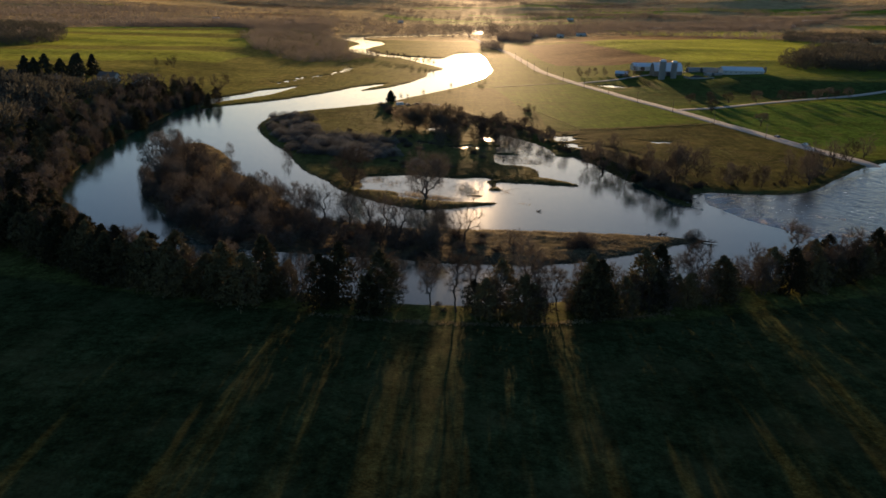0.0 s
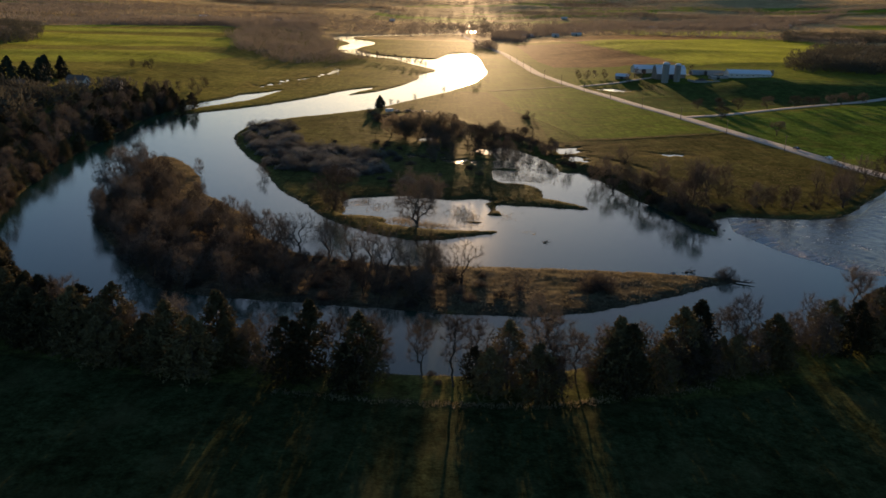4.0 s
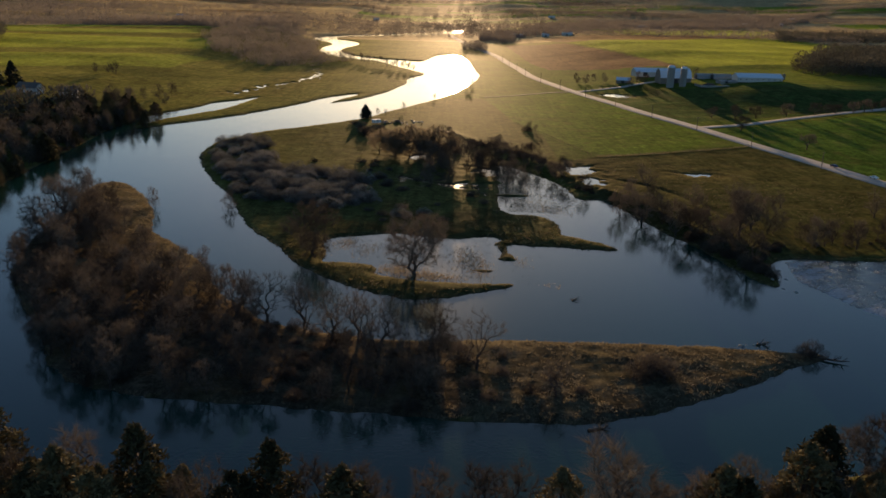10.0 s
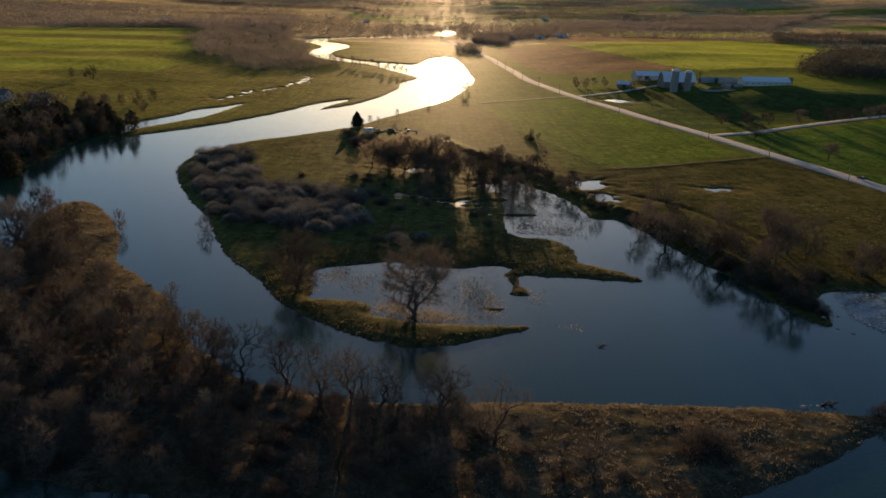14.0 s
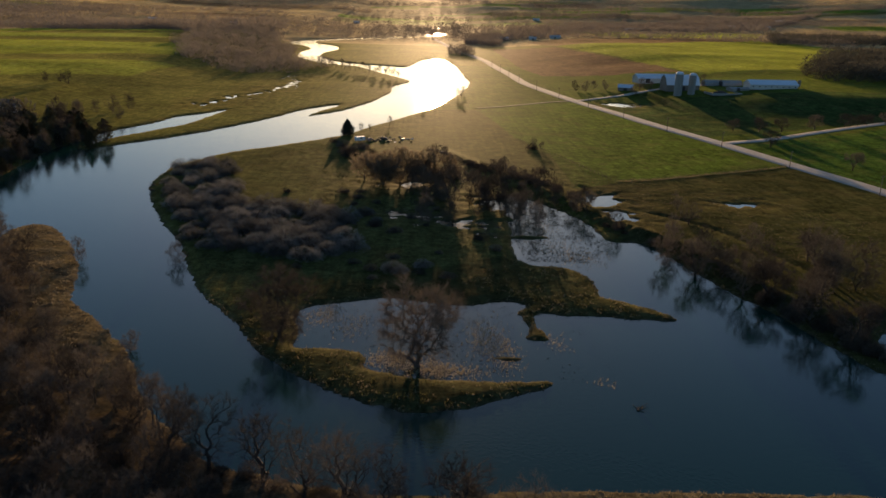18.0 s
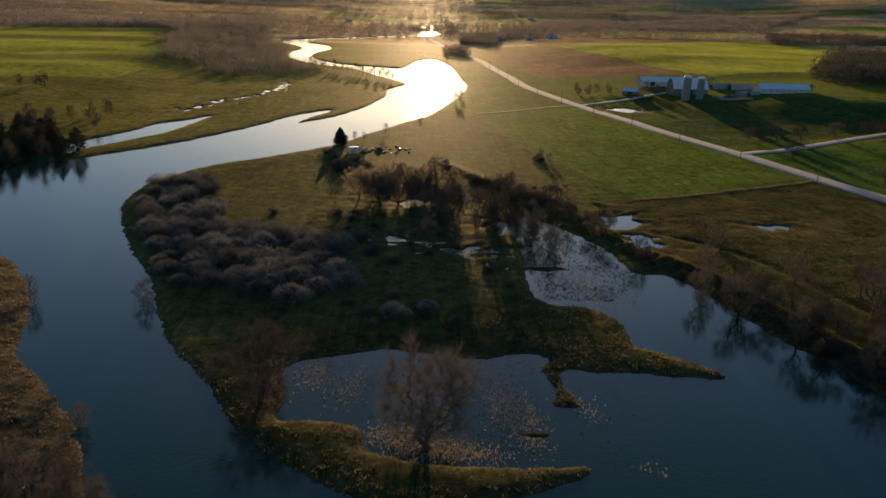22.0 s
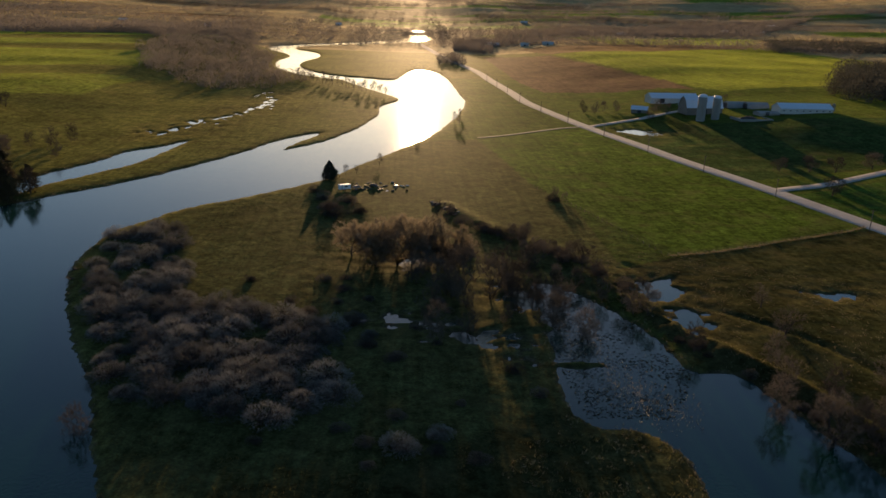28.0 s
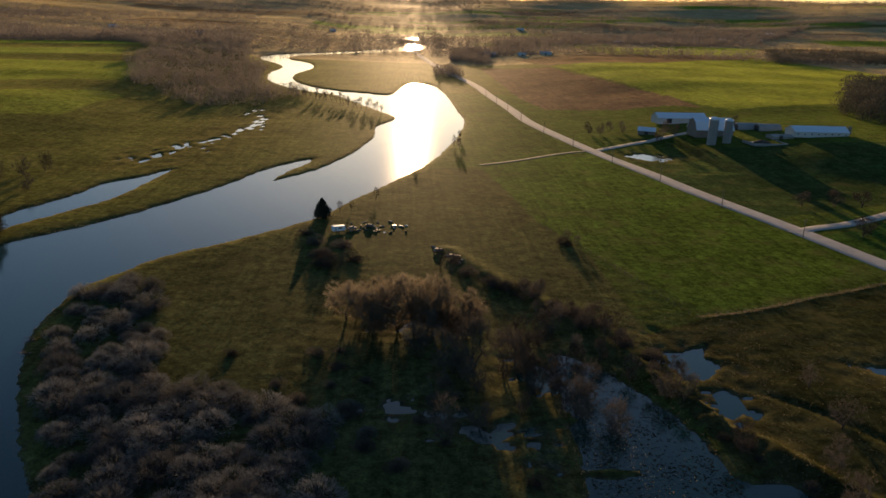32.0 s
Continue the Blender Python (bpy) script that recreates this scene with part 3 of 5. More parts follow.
def bare_tree(seed, height, width, clear, stems, ends, fuzz, twig_mat, name, label, girth=0.3, blade_w=0.03, droop=0.0, rise=0.35):
    """A leafless tree: a forking trunk, boughs that part again and again into a lobed dome, and fine twigs at their ends."""
    rng = random.Random(seed)
    wood, fine = Geo(), Geo()
    at, back, far = [], [], []

    def knot(p, parent):
        at.append(p)
        back.append(parent)
        far.append(0.0 if parent < 0 else far[parent] + (p - at[parent]).length)
        return len(at) - 1

    fork = height * (clear + 0.12)
    for s in range(stems):
        lean = Vector((rng.gauss(0, 0.07), rng.gauss(0, 0.07), 1)) if stems == 1 else Vector((rng.gauss(0, 0.3), rng.gauss(0, 0.3), 1))
        last = knot(Vector((rng.gauss(0, 0.2), rng.gauss(0, 0.2), 0)) * (stems > 1) + Vector((0, 0, -0.5)), -1)
        foot = at[last]
        for i in range(1, 8):
            u = i / 7
            last = knot(foot + lean * ((fork + 0.5) * u * (1 + 0.12 * s)) + any_way(rng) * (0.08 * height / 10), last)
    axes = Vector((width / 2, width / 2, height * (0.5 - clear * 0.45)))
    mid = Vector((0, 0, height - axes.z))
    lobes = [(mid, 0.74)]
    for k in range(9):
        w = any_way(rng, rise)
        lobes.append((mid + Vector((w.x * axes.x, w.y * axes.y, w.z * axes.z)) * 0.6, rng.uniform(0.36, 0.52)))
    goals = []
    while len(goals) < ends:
        c, r = lobes[rng.randrange(len(lobes))]
        w = any_way(rng) * (r * rng.random() ** 0.3)
        p = c + Vector((w.x * axes.x, w.y * axes.y, w.z * axes.z))
        if p.z > height * (clear + 0.04):
            goals.append(p)
    crotch = Vector((0, 0, fork * 0.7))
    goals.sort(key=lambda p: (p - crotch).length)
    tips = []
    for p in goals:
        pos = np.array([tuple(v) for v in at])
        cost = np.linalg.norm(pos - np.array(p), axis=1) + 0.30 * np.array(far) + 3.0 * np.maximum(0, pos[:, 2] - p.z - 0.1 * height)
        cost[pos[:, 2] < height * clear * 0.9] += 100
        q = int(np.argmin(cost))
        root = at[q]
        d = p - root
        last = q
        for u in (0.33, 0.67):
            last = knot(root + d * u + Vector((0, 0, (0.10 - 0.1 * droop) * d.length * (0.5 if u < 0.5 else 1.0) * (1 - u) * 2)) + any_way(rng) * (0.05 * d.length), last)
        tips.append((knot(p, last), d.normalized()))
    load = [0] * len(at)
    for q, _ in tips:
        while q >= 0:
            load[q] += 1
            q = back[q]
    for q in range(len(at)):
        if back[q] >= 0:
            r1 = max(0.012, girth * (load[q] / ends) ** 0.58)
            r0 = max(0.012, girth * (load[back[q]] / ends) ** 0.58)
            if back[back[q]] < 0:
                r0 *= 1.4
            wood.tube([at[back[q]], at[q]], [min(r0, r1 * 1.5), r1], 6 if load[q] > ends / 12 else 3)
    for q, way in tips:
        p, a0 = at[q], at[back[back[q]]]
        out = (p - mid).normalized()
        for _ in range(fuzz):
            a = a0.lerp(p, rng.uniform(0.15, 1.0))
            w = (way * 0.5 + out * 0.55 + any_way(rng) * 0.85 + Vector((0, 0, 0.22 - 1.8 * droop))).normalized()
            fine.blade(a, a + w * (height * rng.uniform(0.05, 0.16)), blade_w * rng.uniform(0.6, 1.3), any_way(rng))
    thing = new(name)
    for pname, g, mat in (("trunk", wood, M_BARK), ("crown", fine, twig_mat)):
        ob = new(pname, g.mesh(pname, mat))
        ob.parent = thing
    return tagged(thing, label, "tree")


def needle_tree(seed, height, radius, clumps, sprays, mat, name, label, droop=0.2, blunt=1.0, size=0.55):
    """An evergreen: a trunk and a ragged cone of small sprays, gathered into boughs."""
    rng = random.Random(seed)
    wood, fine = Geo(), Geo()
    wood.tube([Vector((0, 0, -0.5)), Vector((0.1, 0, height * 0.5)), Vector((0, 0.05, height * 0.96))], [0.26, 0.16, 0.03], 6)
    for c in range(clumps):
        u = (c + rng.random()) / clumps
        z = height * (0.05 + 0.93 * u)
        r = radius * (1 - u ** (1.3 * blunt)) * rng.uniform(0.65, 1.12) + 0.12
        turn = rng.uniform(0, 2 * math.pi)
        out = Vector((math.cos(turn), math.sin(turn), 0))
        tip = out * r + Vector((0, 0, z - droop * r))
        root = Vector((0, 0, z + 0.1 * r))
        if c % 3 == 0:
            wood.tube([root, tip], [0.05, 0.015], 3)
        bough = 0.35 + 0.4 * r / radius
        for _ in range(sprays):
            u2 = rng.uniform(0.35, 1.06)
            p = root.lerp(tip, u2) + any_way(rng) * bough * rng.uniform(0.2, 1.0)
            fine.leaf(p, (out * 0.7 + any_way(rng) * 0.8 + Vector((0, 0, 0.25))).normalized() * size * rng.uniform(0.6, 1.2),
                      any_way(rng) * size * 0.6)
    thing = new(name)
    for pname, g, m in (("trunk", wood, M_BARK), ("foliage", fine, mat)):
        ob = new(pname, g.mesh(pname, m, flat=True))
        ob.parent = thing
    return tagged(thing, label, "tree")


def willow_bush(seed, stems, name, label, mat, tall=0.75, lobed=5, twig=0.010):
    """A dense dome of upright stems that end in fine twigs, one unit in radius."""
    rng = random.Random(seed)
    wood, fine = Geo(), Geo()
    lobes = [(Vector((0, 0, 0)), 0.86)]
    for _ in range(lobed):
        turn = rng.uniform(0, 6.283)
        lobes.append((Vector((math.cos(turn), math.sin(turn), 0)) * rng.uniform(0.4, 0.6), rng.uniform(0.38, 0.58)))
    weight = [r * r for _, r in lobes]
    for s in range(stems):
        c, r = rng.choices(lobes, weight)[0]
        w = any_way(rng, 0.25)
        w.z = abs(w.z)
        end = c + Vector((w.x * r, w.y * r, w.z * r * tall * 1.3)) * (rng.uniform(0.86, 1.0) + 0.3 * noise.noise(w * 2.2 + Vector((seed, 0, s % 2 * 0.1))))
        root = c * 0.8 + Vector((rng.gauss(0, 0.12), rng.gauss(0, 0.12), -0.05))
        mid = root.lerp(end, 0.55) + Vector((0, 0, 0.1))
        if s % 14 == 0:
            wood.tube([root, mid, end.lerp(mid, 0.3)], [0.016, 0.011, 0.005], 3)
        out = (end - root).normalized()
        fine.blade(mid.lerp(end, 0.5), end, 0.008, any_way(rng))
        for _ in range(5):
            a = mid.lerp(end, rng.uniform(0.72, 1.0))
            fine.blade(a, a + (out + any_way(rng) * 0.55 + Vector((0, 0, 0.3))).normalized() * rng.uniform(0.04, 0.09), twig, any_way(rng))
    thing = new(name)
    for pname, g, m in (("root_crown", wood, M_BARK), ("dome", fine, mat)):
        ob = new(pname, g.mesh(pname, m))
        ob.parent = thing
    return tagged(thing, label, "bush")


class Kind:
    """A few forms of one plant, set out again and again."""

    def __init__(self, forms):
        self.forms, self.used = forms, [False] * len(forms)

    def place(self, x, y, scale, rng, group="", label="", stretch=1.0, sink=0.0, form=None):
        i = rng.randrange(len(self.forms)) if form is None else form
        z = float(on_grid(GRID_Z, x, y))
        m = pose(x, y, max(z, -0.4) - sink, rng.uniform(-3, 3), rng.uniform(-3, 3), rng.uniform(0, 360)) @ Matrix.Diagonal((scale, scale, scale * stretch, 1))
        if self.used[i]:
            f = self.forms[i].scale
            ob = copy_thing(self.forms[i], m @ Matrix.Diagonal((1 / f[0], 1 / f[1], 1 / f[2], 1)))
            if "group" in ob and not group:
                del ob["group"]
        else:
            ob = self.forms[i]
            ob.matrix_basis = m
            self.used[i] = True
        return tagged(ob, label, group=group)


# all forms are 10 m high, but for the bushes, which are 1 m in radius
L_BARE = "bare brown deciduous tree with a fine twiggy crown"
TALL = Kind([bare_tree(11 + i, 10, 5.6, 0.15, 1, 110, 28, M_TWIG, "slender_tree", L_BARE, 0.15, 0.030) for i in range(4)])
OLD = Kind([bare_tree(31 + i, 10, 12.0, 0.05, 1, 330, 40, M_TWIG, "bare_tree", L_BARE, 0.36, 0.022) for i in range(4)])
OPEN_OLD = Kind([bare_tree(37 + i, 10, 8.5, 0.06, 1 + i % 2, 170, 24, M_TWIG, "gnarled_tree", "old bare tree with open crooked limbs", 0.27, 0.018, rise=0.1) for i in range(3)])
MANY = Kind([bare_tree(51 + i, 10, 8.0, 0.02, 3, 170, 34, M_TWIG, "coppice_tree", "bare many-stemmed brown tree with thin upright twigs", 0.17, 0.027) for i in range(4)])
WOODLAND = Kind([bare_tree(61 + i, 10, 7.0, 0.10, 1, 140, 34, M_TWIG, "woodland_tree", L_BARE, 0.2, 0.03) for i in range(3)])
WILLOW = Kind([bare_tree(71 + i, 10, 12.0, 0.02, 1 + i, 420, 62, M_GOLD, "willow_tree", "large willow with golden bare hanging twigs", 0.24, 0.030, droop=0.05, rise=-0.1) for i in range(3)])
MARSH_TREE = Kind([bare_tree(407, 10, 10.2, 0.02, 1, 520, 50, M_TWIG, "marsh_tree", "broad bare tree standing in the flooded marsh", 0.30, 0.014, rise=-0.55)])
SALLOW = Kind([bare_tree(403, 10, 12.0, 0.02, 4, 460, 56, M_TWIG, "sallow_tree", "wide rust-brown domed sallow on the peninsula bank", 0.18, 0.018, rise=-0.1)])
CEDAR = Kind([needle_tree(91 + i, 10, 3.1 + 0.3 * i, 120, 24, M_CEDAR, "cedar_tree", "dark green-brown cedar with a dense ragged crown", blunt=2.6 + 0.4 * i, size=0.42) for i in range(4)])
CONIFER = Kind([needle_tree(119, 10, 4.4, 260, 30, M_SPRUCE, "conifer", "dense dark conifer on the river bank", droop=0.15, blunt=1.7, size=0.5)])
SPRUCE = Kind([needle_tree(111 + i, 10, 3.4, 110, 26, M_SPRUCE, "spruce_tree", "tall dark spruce beside a farmhouse", droop=0.25, blunt=2.2) for i in range(2)])
BUSH = Kind([willow_bush(131 + i, 1500, "willow_bush", "rounded grey leafless willow bush", M_BUSH) for i in range(4)])
SCRUB = Kind([willow_bush(151 + i, 1200, "shrub", "low brown leafless shrub", M_TWIG, tall=0.9, lobed=5, twig=0.016) for i in range(3)])

# ---- setting out the plants, place by place ----
def scatter(rng, loop, count, gap, accept=None):
    """Points in a loop, no two nearer than gap."""
    lo, hi = np.array(loop).min(0)[:2], np.array(loop).max(0)[:2]
    got = []
    for _ in range(count * 40):
        p = (rng.uniform(lo[0], hi[0]), rng.uniform(lo[1], hi[1]))
        if accept is not None and not accept(*p):
            continue
        if any((p[0] - q[0]) ** 2 + (p[1] - q[1]) ** 2 < gap * gap for q in got):
            continue
        if inside(np.array(loop), np.array([p[0]]), np.array([p[1]]))[0]:
            got.append(p)
            if len(got) == count:
                break
    return got


# the hedge of cedars and bare trees along the near bank
NEAR_ROW = curve([(-190, 215), (-150, 196), (-128, 180), (-105, 162), (-86, 152), (-52, 143), (-11, 137), (19, 137), (38, 142), (65, 151), (107, 169), (140, 186), (190, 212), (260, 250)], closed=False, steps=4)
rng = random.Random(5)


def near_row(s, off):
    i = min(int(s * (len(NEAR_ROW) - 1)), len(NEAR_ROW) - 2)
    a, b = NEAR_ROW[i], NEAR_ROW[i + 1]
    f = s * (len(NEAR_ROW) - 1) - i
    p = a + (b - a) * f
    t = (b - a) / np.linalg.norm(b - a)
    return p[0] - t[1] * off, p[1] + t[0] * off


for k in range(215):
    s = (k + rng.random()) / 215
    x, y = near_row(s, rng.uniform(-4, 8))
    dense = 0.8 if x < -46 else 0.28 if x < -13 else 0.10 if x < 37 else 0.62 if x < 86 else 0.3 if x < 108 else 0.62
    if rng.random() < dense:
        CEDAR.place(x, y, rng.uniform(0.85, 1.45) * (1.2 if x < -13 or 37 < x < 64 else 1.0), rng, "cedars along the near bank", sink=0.2)
    elif rng.random() < (0.26 if -46 < x < 37 else 1.0):
        MANY.place(x, y, rng.uniform(0.9, 1.5) * (1.15 if x < -46 else 1.0), rng, "bare trees along the near bank", sink=0.2)
for x, y, h in ((22, 141, 2.3), (26, 144, 1.8), (-3, 143, 1.5), (4, 139, 1.7), (10, 143, 1.5), (-14, 141, 1.6), (-22, 144, 1.5), (31, 143, 1.3), (105, 172, 2.0), (72, 158, 1.7), (-60, 150, 1.5), (128, 183, 1.6)):
    TALL.place(x, y, h, rng, "bare trees along the near bank", "tall slender bare tree rising above the riverside hedge", sink=0.2)
for k in range(95):
    x, y = near_row(rng.random(), rng.uniform(2, 9))
    SCRUB.place(x, y, rng.uniform(1.5, 3.4) * (0.6 if -46 < x < 37 else 1.0), rng, "shrubs along the near bank")

# the island
OPEN_STRIP = np.array([(-143, 374), (-124, 350), (-108, 322), (-92, 292), (-74, 266)])


def island_wood(x, y):
    if x > 0:
        return False
    return dist_to(OPEN_STRIP, np.array([x]), np.array([y]))[0] > 13


for x, y in scatter(rng, ISLAND, 215, 3.9, island_wood):
    tall = rng.random()
    if x > -46 and (y > 206 or rng.random() < 0.6):
        if rng.random() < 0.72:
            SCRUB.place(x, y, rng.uniform(1.9, 3.3), rng, "shrubs on the island", "brown leafless shrub in the island thicket")
        else:
            MANY.place(x, y, rng.uniform(0.5, 0.9), rng, "bare trees on the island")
        continue
    if tall < 0.62:
        MANY.place(x, y, rng.uniform(0.75, 1.15), rng, "bare trees on the island")
    elif tall < 0.82:
        TALL.place(x, y, rng.uniform(0.9, 1.35), rng, "bare trees on the island")
    else:
        SCRUB.place(x, y, rng.uniform(2.5, 4.0), rng, "shrubs on the island", "brown leafless shrub in the island thicket")
for x, y, h in ((-139, 318, 1.6), (-137, 300, 1.3), (-46, 226, 1.45), (-36, 222, 1.5), (-28, 216, 1.6), (-17, 212, 1.5), (-5, 209, 1.6), (6, 204, 1.55), (-55, 232, 1.3), (22, 191, 0.9), (-22, 216, 1.5)):
    (OLD if x < -100 else OPEN_OLD).place(x, y, h, rng, "bare trees on the island", "old bare tree with crooked limbs on the island shore")
for x, y, h in ((-113, 336, 0.85), (-76, 274, 0.7), (-132, 345, 0.8)):
    MANY.place(x, y, h, rng, "bare trees on the island")
SCRUB.place(45, 203, 5.6, rng, "shrubs on the island", "dense round brown shrub on the grassy island", stretch=0.9)
SCRUB.place(47, 205, 4.8, rng, "shrubs on the island", "dense round brown shrub on the grassy island", stretch=0.9)
for x, y, k in ((5, 196, 3.0), (11, 201, 2.6), (4, 207, 2.8), (17, 193, 2.3), (13, 211, 2.0), (22, 200, 2.1), (8, 190, 2.7), (28, 194, 1.7), (2, 214, 2.4)):
    SCRUB.place(x, y, k, rng, "shrubs on the island", "brown leafless shrub at the edge of the island thicket")
SCRUB.place(88, 217, 4.2, rng, "shrubs on the island", "dark shrub at the tip of the island")

# the wooded west bank
WEST_WOOD = [(-200, 560), (-225, 610), (-240, 570), (-242, 470), (-236, 370), (-222, 290), (-212, 230), (-200, 165), (-118, 180), (-126, 214), (-136, 242), (-148, 277), (-158, 312), (-168, 376), (-174, 470), (-178, 540)]
for x, y in scatter(rng, WEST_WOOD, 330, 4.8, lambda x, y: on_grid(GRID_D, x, y) > 0.2):
    r = rng.random()
    if r < 0.55:
        CEDAR.place(x, y, rng.uniform(0.8, 1.3), rng, "trees of the west bank wood", "dark cedar in the wooded west bank")
    elif r < 0.8:
        WOODLAND.place(x, y, rng.uniform(0.8, 1.4), rng, "trees of the west bank wood")
    else:
        TALL.place(x, y, rng.uniform(1.0, 1.6), rng, "trees of the west bank wood")
for x, y in ((-322, 547), (-316, 551), (-308, 560), (-300, 566), (-313, 600), (-306, 612), (-318, 606), (-330, 548)):
    SPRUCE.place(x, y, rng.uniform(1.6, 2.1), rng, "spruces by the farmhouse")

# trees and shrubs leaning out over the west bank
y = 186.0
while y < 556:
    y += rng.uniform(2.6, 4.2)
    across = np.arange(-205, -104, 0.5)
    wet = across[on_grid(GRID_D, across, np.full(across.shape, y)) < 0]
    if len(wet) == 0:
        continue
    x = float(wet[0]) - 1.0
    kind = rng.random()
    if kind < 0.45:
        SCRUB.place(x - rng.uniform(0, 2), y, rng.uniform(2.2, 3.6), rng, "shrubs along the west bank", "brown leafless shrub overhanging the west bank")
    elif kind < 0.75:
        WOODLAND.place(x - rng.uniform(0, 3), y, rng.uniform(0.6, 1.0), rng, "trees of the west bank wood")
    else:
        CEDAR.place(x - rng.uniform(1, 3), y, rng.uniform(0.5, 0.9), rng, "trees of the west bank wood", "dark cedar in the wooded west bank")

# willow bushes on the peninsula
BUSH_BED = [(-122, 470), (-108, 492), (-96, 476), (-88, 440), (-76, 410), (-58, 404), (-36, 396), (-31, 350), (-46, 338), (-70, 350), (-84, 350), (-92, 374), (-108, 410), (-120, 445)]
for x, y in scatter(rng, BUSH_BED, 100, 5.2):
    BUSH.place(x, y, rng.uniform(3.4, 7.4), rng, "grey willow bushes on the peninsula", stretch=rng.uniform(0.75, 1.0))
for x, y, s in ((-27, 380, 3.5), (-66, 428, 2.5), (-44, 402, 3.0), (-52, 535, 5.0), (-42, 528, 5.5), (-48, 519, 4.5), (-58, 548, 4.0), (-31, 395, 3.4), (-20, 372, 2.6),
                (14, 492, 4.0), (20, 484, 4.6), (27, 478, 3.6), (8, 470, 3.5), (34, 470, 3.0), (40, 462, 3.5), (46, 452, 4.0), (4, 462, 4.4)):
    SCRUB.place(x, y, s, rng, "shrubs on the peninsula", "round brown leafless shrub in rough grass", stretch=0.8)
for x, y, h in ((-35, 455, 1.3), (-27, 461, 1.4), (-19, 449, 1.7), (-9, 452, 1.75), (-2, 446, 1.6), (-26, 446, 1.5), (-14, 458, 1.6)):
    WILLOW.place(x, y, h, rng, "willows on the peninsula")
for x, y, h in ((2, 424, 1.5), (10, 416, 1.5), (-6, 420, 1.3), (18, 408, 1.3), (24, 440, 1.2), (15, 430, 1.4), (2, 408, 1.1), (28, 447, 1.1), (-14, 428, 1.1), (44, 440, 1.0), (38, 448, 0.9), (22, 398, 1.0)):
    MANY.place(x, y, h, rng, "bare trees on the peninsula")
for k in range(15):
    u = rng.random()
    x, y = np.interp(u, [0, 0.35, 0.7, 1], [2, 30, 49, 58]), np.interp(u, [0, 0.35, 0.7, 1], [512, 470, 440, 404])
    SCRUB.place(x + rng.gauss(0, 3), y + rng.gauss(0, 3), rng.uniform(2.2, 4.6), rng, "shrubs on the peninsula", "round brown leafless shrub in rough grass", stretch=0.85)
for k in range(18):
    u = rng.random()
    x, y = np.interp(u, [0, 0.35, 0.7, 1], [2, 30, 49, 58]), np.interp(u, [0, 0.35, 0.7, 1], [508, 470, 440, 404])
    MANY.place(x + rng.gauss(-3, 4), y + rng.gauss(0, 4), rng.uniform(0.5, 0.9), rng, "bare trees on the peninsula")
for k in range(30):
    MANY.place(rng.uniform(-14, 40), rng.uniform(384, 446), rng.uniform(0.6, 1.2), rng, "bare trees on the peninsula")
MARSH_TREE.place(-10.5, 268.5, 2.3, rng, "", "broad bare tree standing in the flooded marsh", sink=1.0)
for x, y, s in ((-18, 331, 5.0), (-9, 336, 3.4), (-31, 398, 4.0), (-26, 386, 3.2)):
    BUSH.place(x, y, s, rng, "grey willow bushes on the peninsula", stretch=0.85)
SALLOW.place(-44, 283, 1.75, rng, "", "wide rust-brown domed sallow on the peninsula bank", sink=0.3)
MANY.place(-84, 337, 0.85, rng, "", "bare tree leaning over the river bank", sink=0.6)
MANY.place(53, 545, 0.62, rng, "", "wide bare tree at the meadow edge")
MANY.place(57, 540, 0.5, rng, "", "small bare tree at the meadow edge")
SCRUB.place(52, 541, 4.0, rng, "", "brown leafless shrub at the meadow edge")
CONIFER.place(-53, 574, 0.92, rng, "", "dense dark conifer on the river bank")
for x, y, k in ((-45, 507, 6.5), (-37, 513, 5.0), (-50, 516, 4.5)):
    SCRUB.place(x, y, k, rng, "shrubs on the peninsula", "round brown leafless shrub in rough grass", stretch=0.8)
for x, y, h in ((-46, 583, 0.6), (-41, 588, 0.5), (-30, 610, 0.7), (-8, 690, 0.6), (20, 770, 0.9), (23, 760, 0.8), (26, 800, 0.7)):
    TALL.place(x, y, h, rng, "riverside saplings", "small bare tree on the far river bank")

for x, y in scatter(rng, [(-60, 340), (-40, 326), (10, 318), (18, 372), (-4, 420), (-40, 436), (-56, 412), (-40, 390), (-46, 345)], 24, 6.0, lambda x, y: on_grid(GRID_D, x, y) > 1):
    SCRUB.place(x, y, rng.uniform(1.2, 3.2), rng, "shrubs on the peninsula", "low brown leafless shrub in rough meadow grass", stretch=rng.uniform(0.6, 0.9))

# the east bank
for x, y, h in ((68, 346, 1.0), (75, 334, 1.1), (82, 317, 1.2), (86, 310, 1.0), (92, 298, 1.2), (97, 283, 1.1), (110, 332, 1.6), (113, 326, 1.5), (119, 322, 1.4), (105, 318, 1.1), (100, 305, 1.0),
                (168, 314, 1.2), (176, 330, 1.3), (186, 340, 1.2), (172, 350, 1.1), (200, 360, 1.4), (214, 372, 1.2), (195, 378, 1.1), (230, 392, 1.3),
                (91, 390, 0.9), (94, 413, 0.7), (60, 380, 0.8), (79, 372, 0.8), (102, 360, 0.9), (116, 350, 0.8), (99, 340, 0.9), (122, 345, 0.8)):
    (OLD, OPEN_OLD, OPEN_OLD, MANY)[rng.randrange(4)].place(x + rng.uniform(-1, 1), y + rng.uniform(-1, 1), h * 1.15, rng, "bare trees on the east bank", "bare spreading tree on the east river bank")
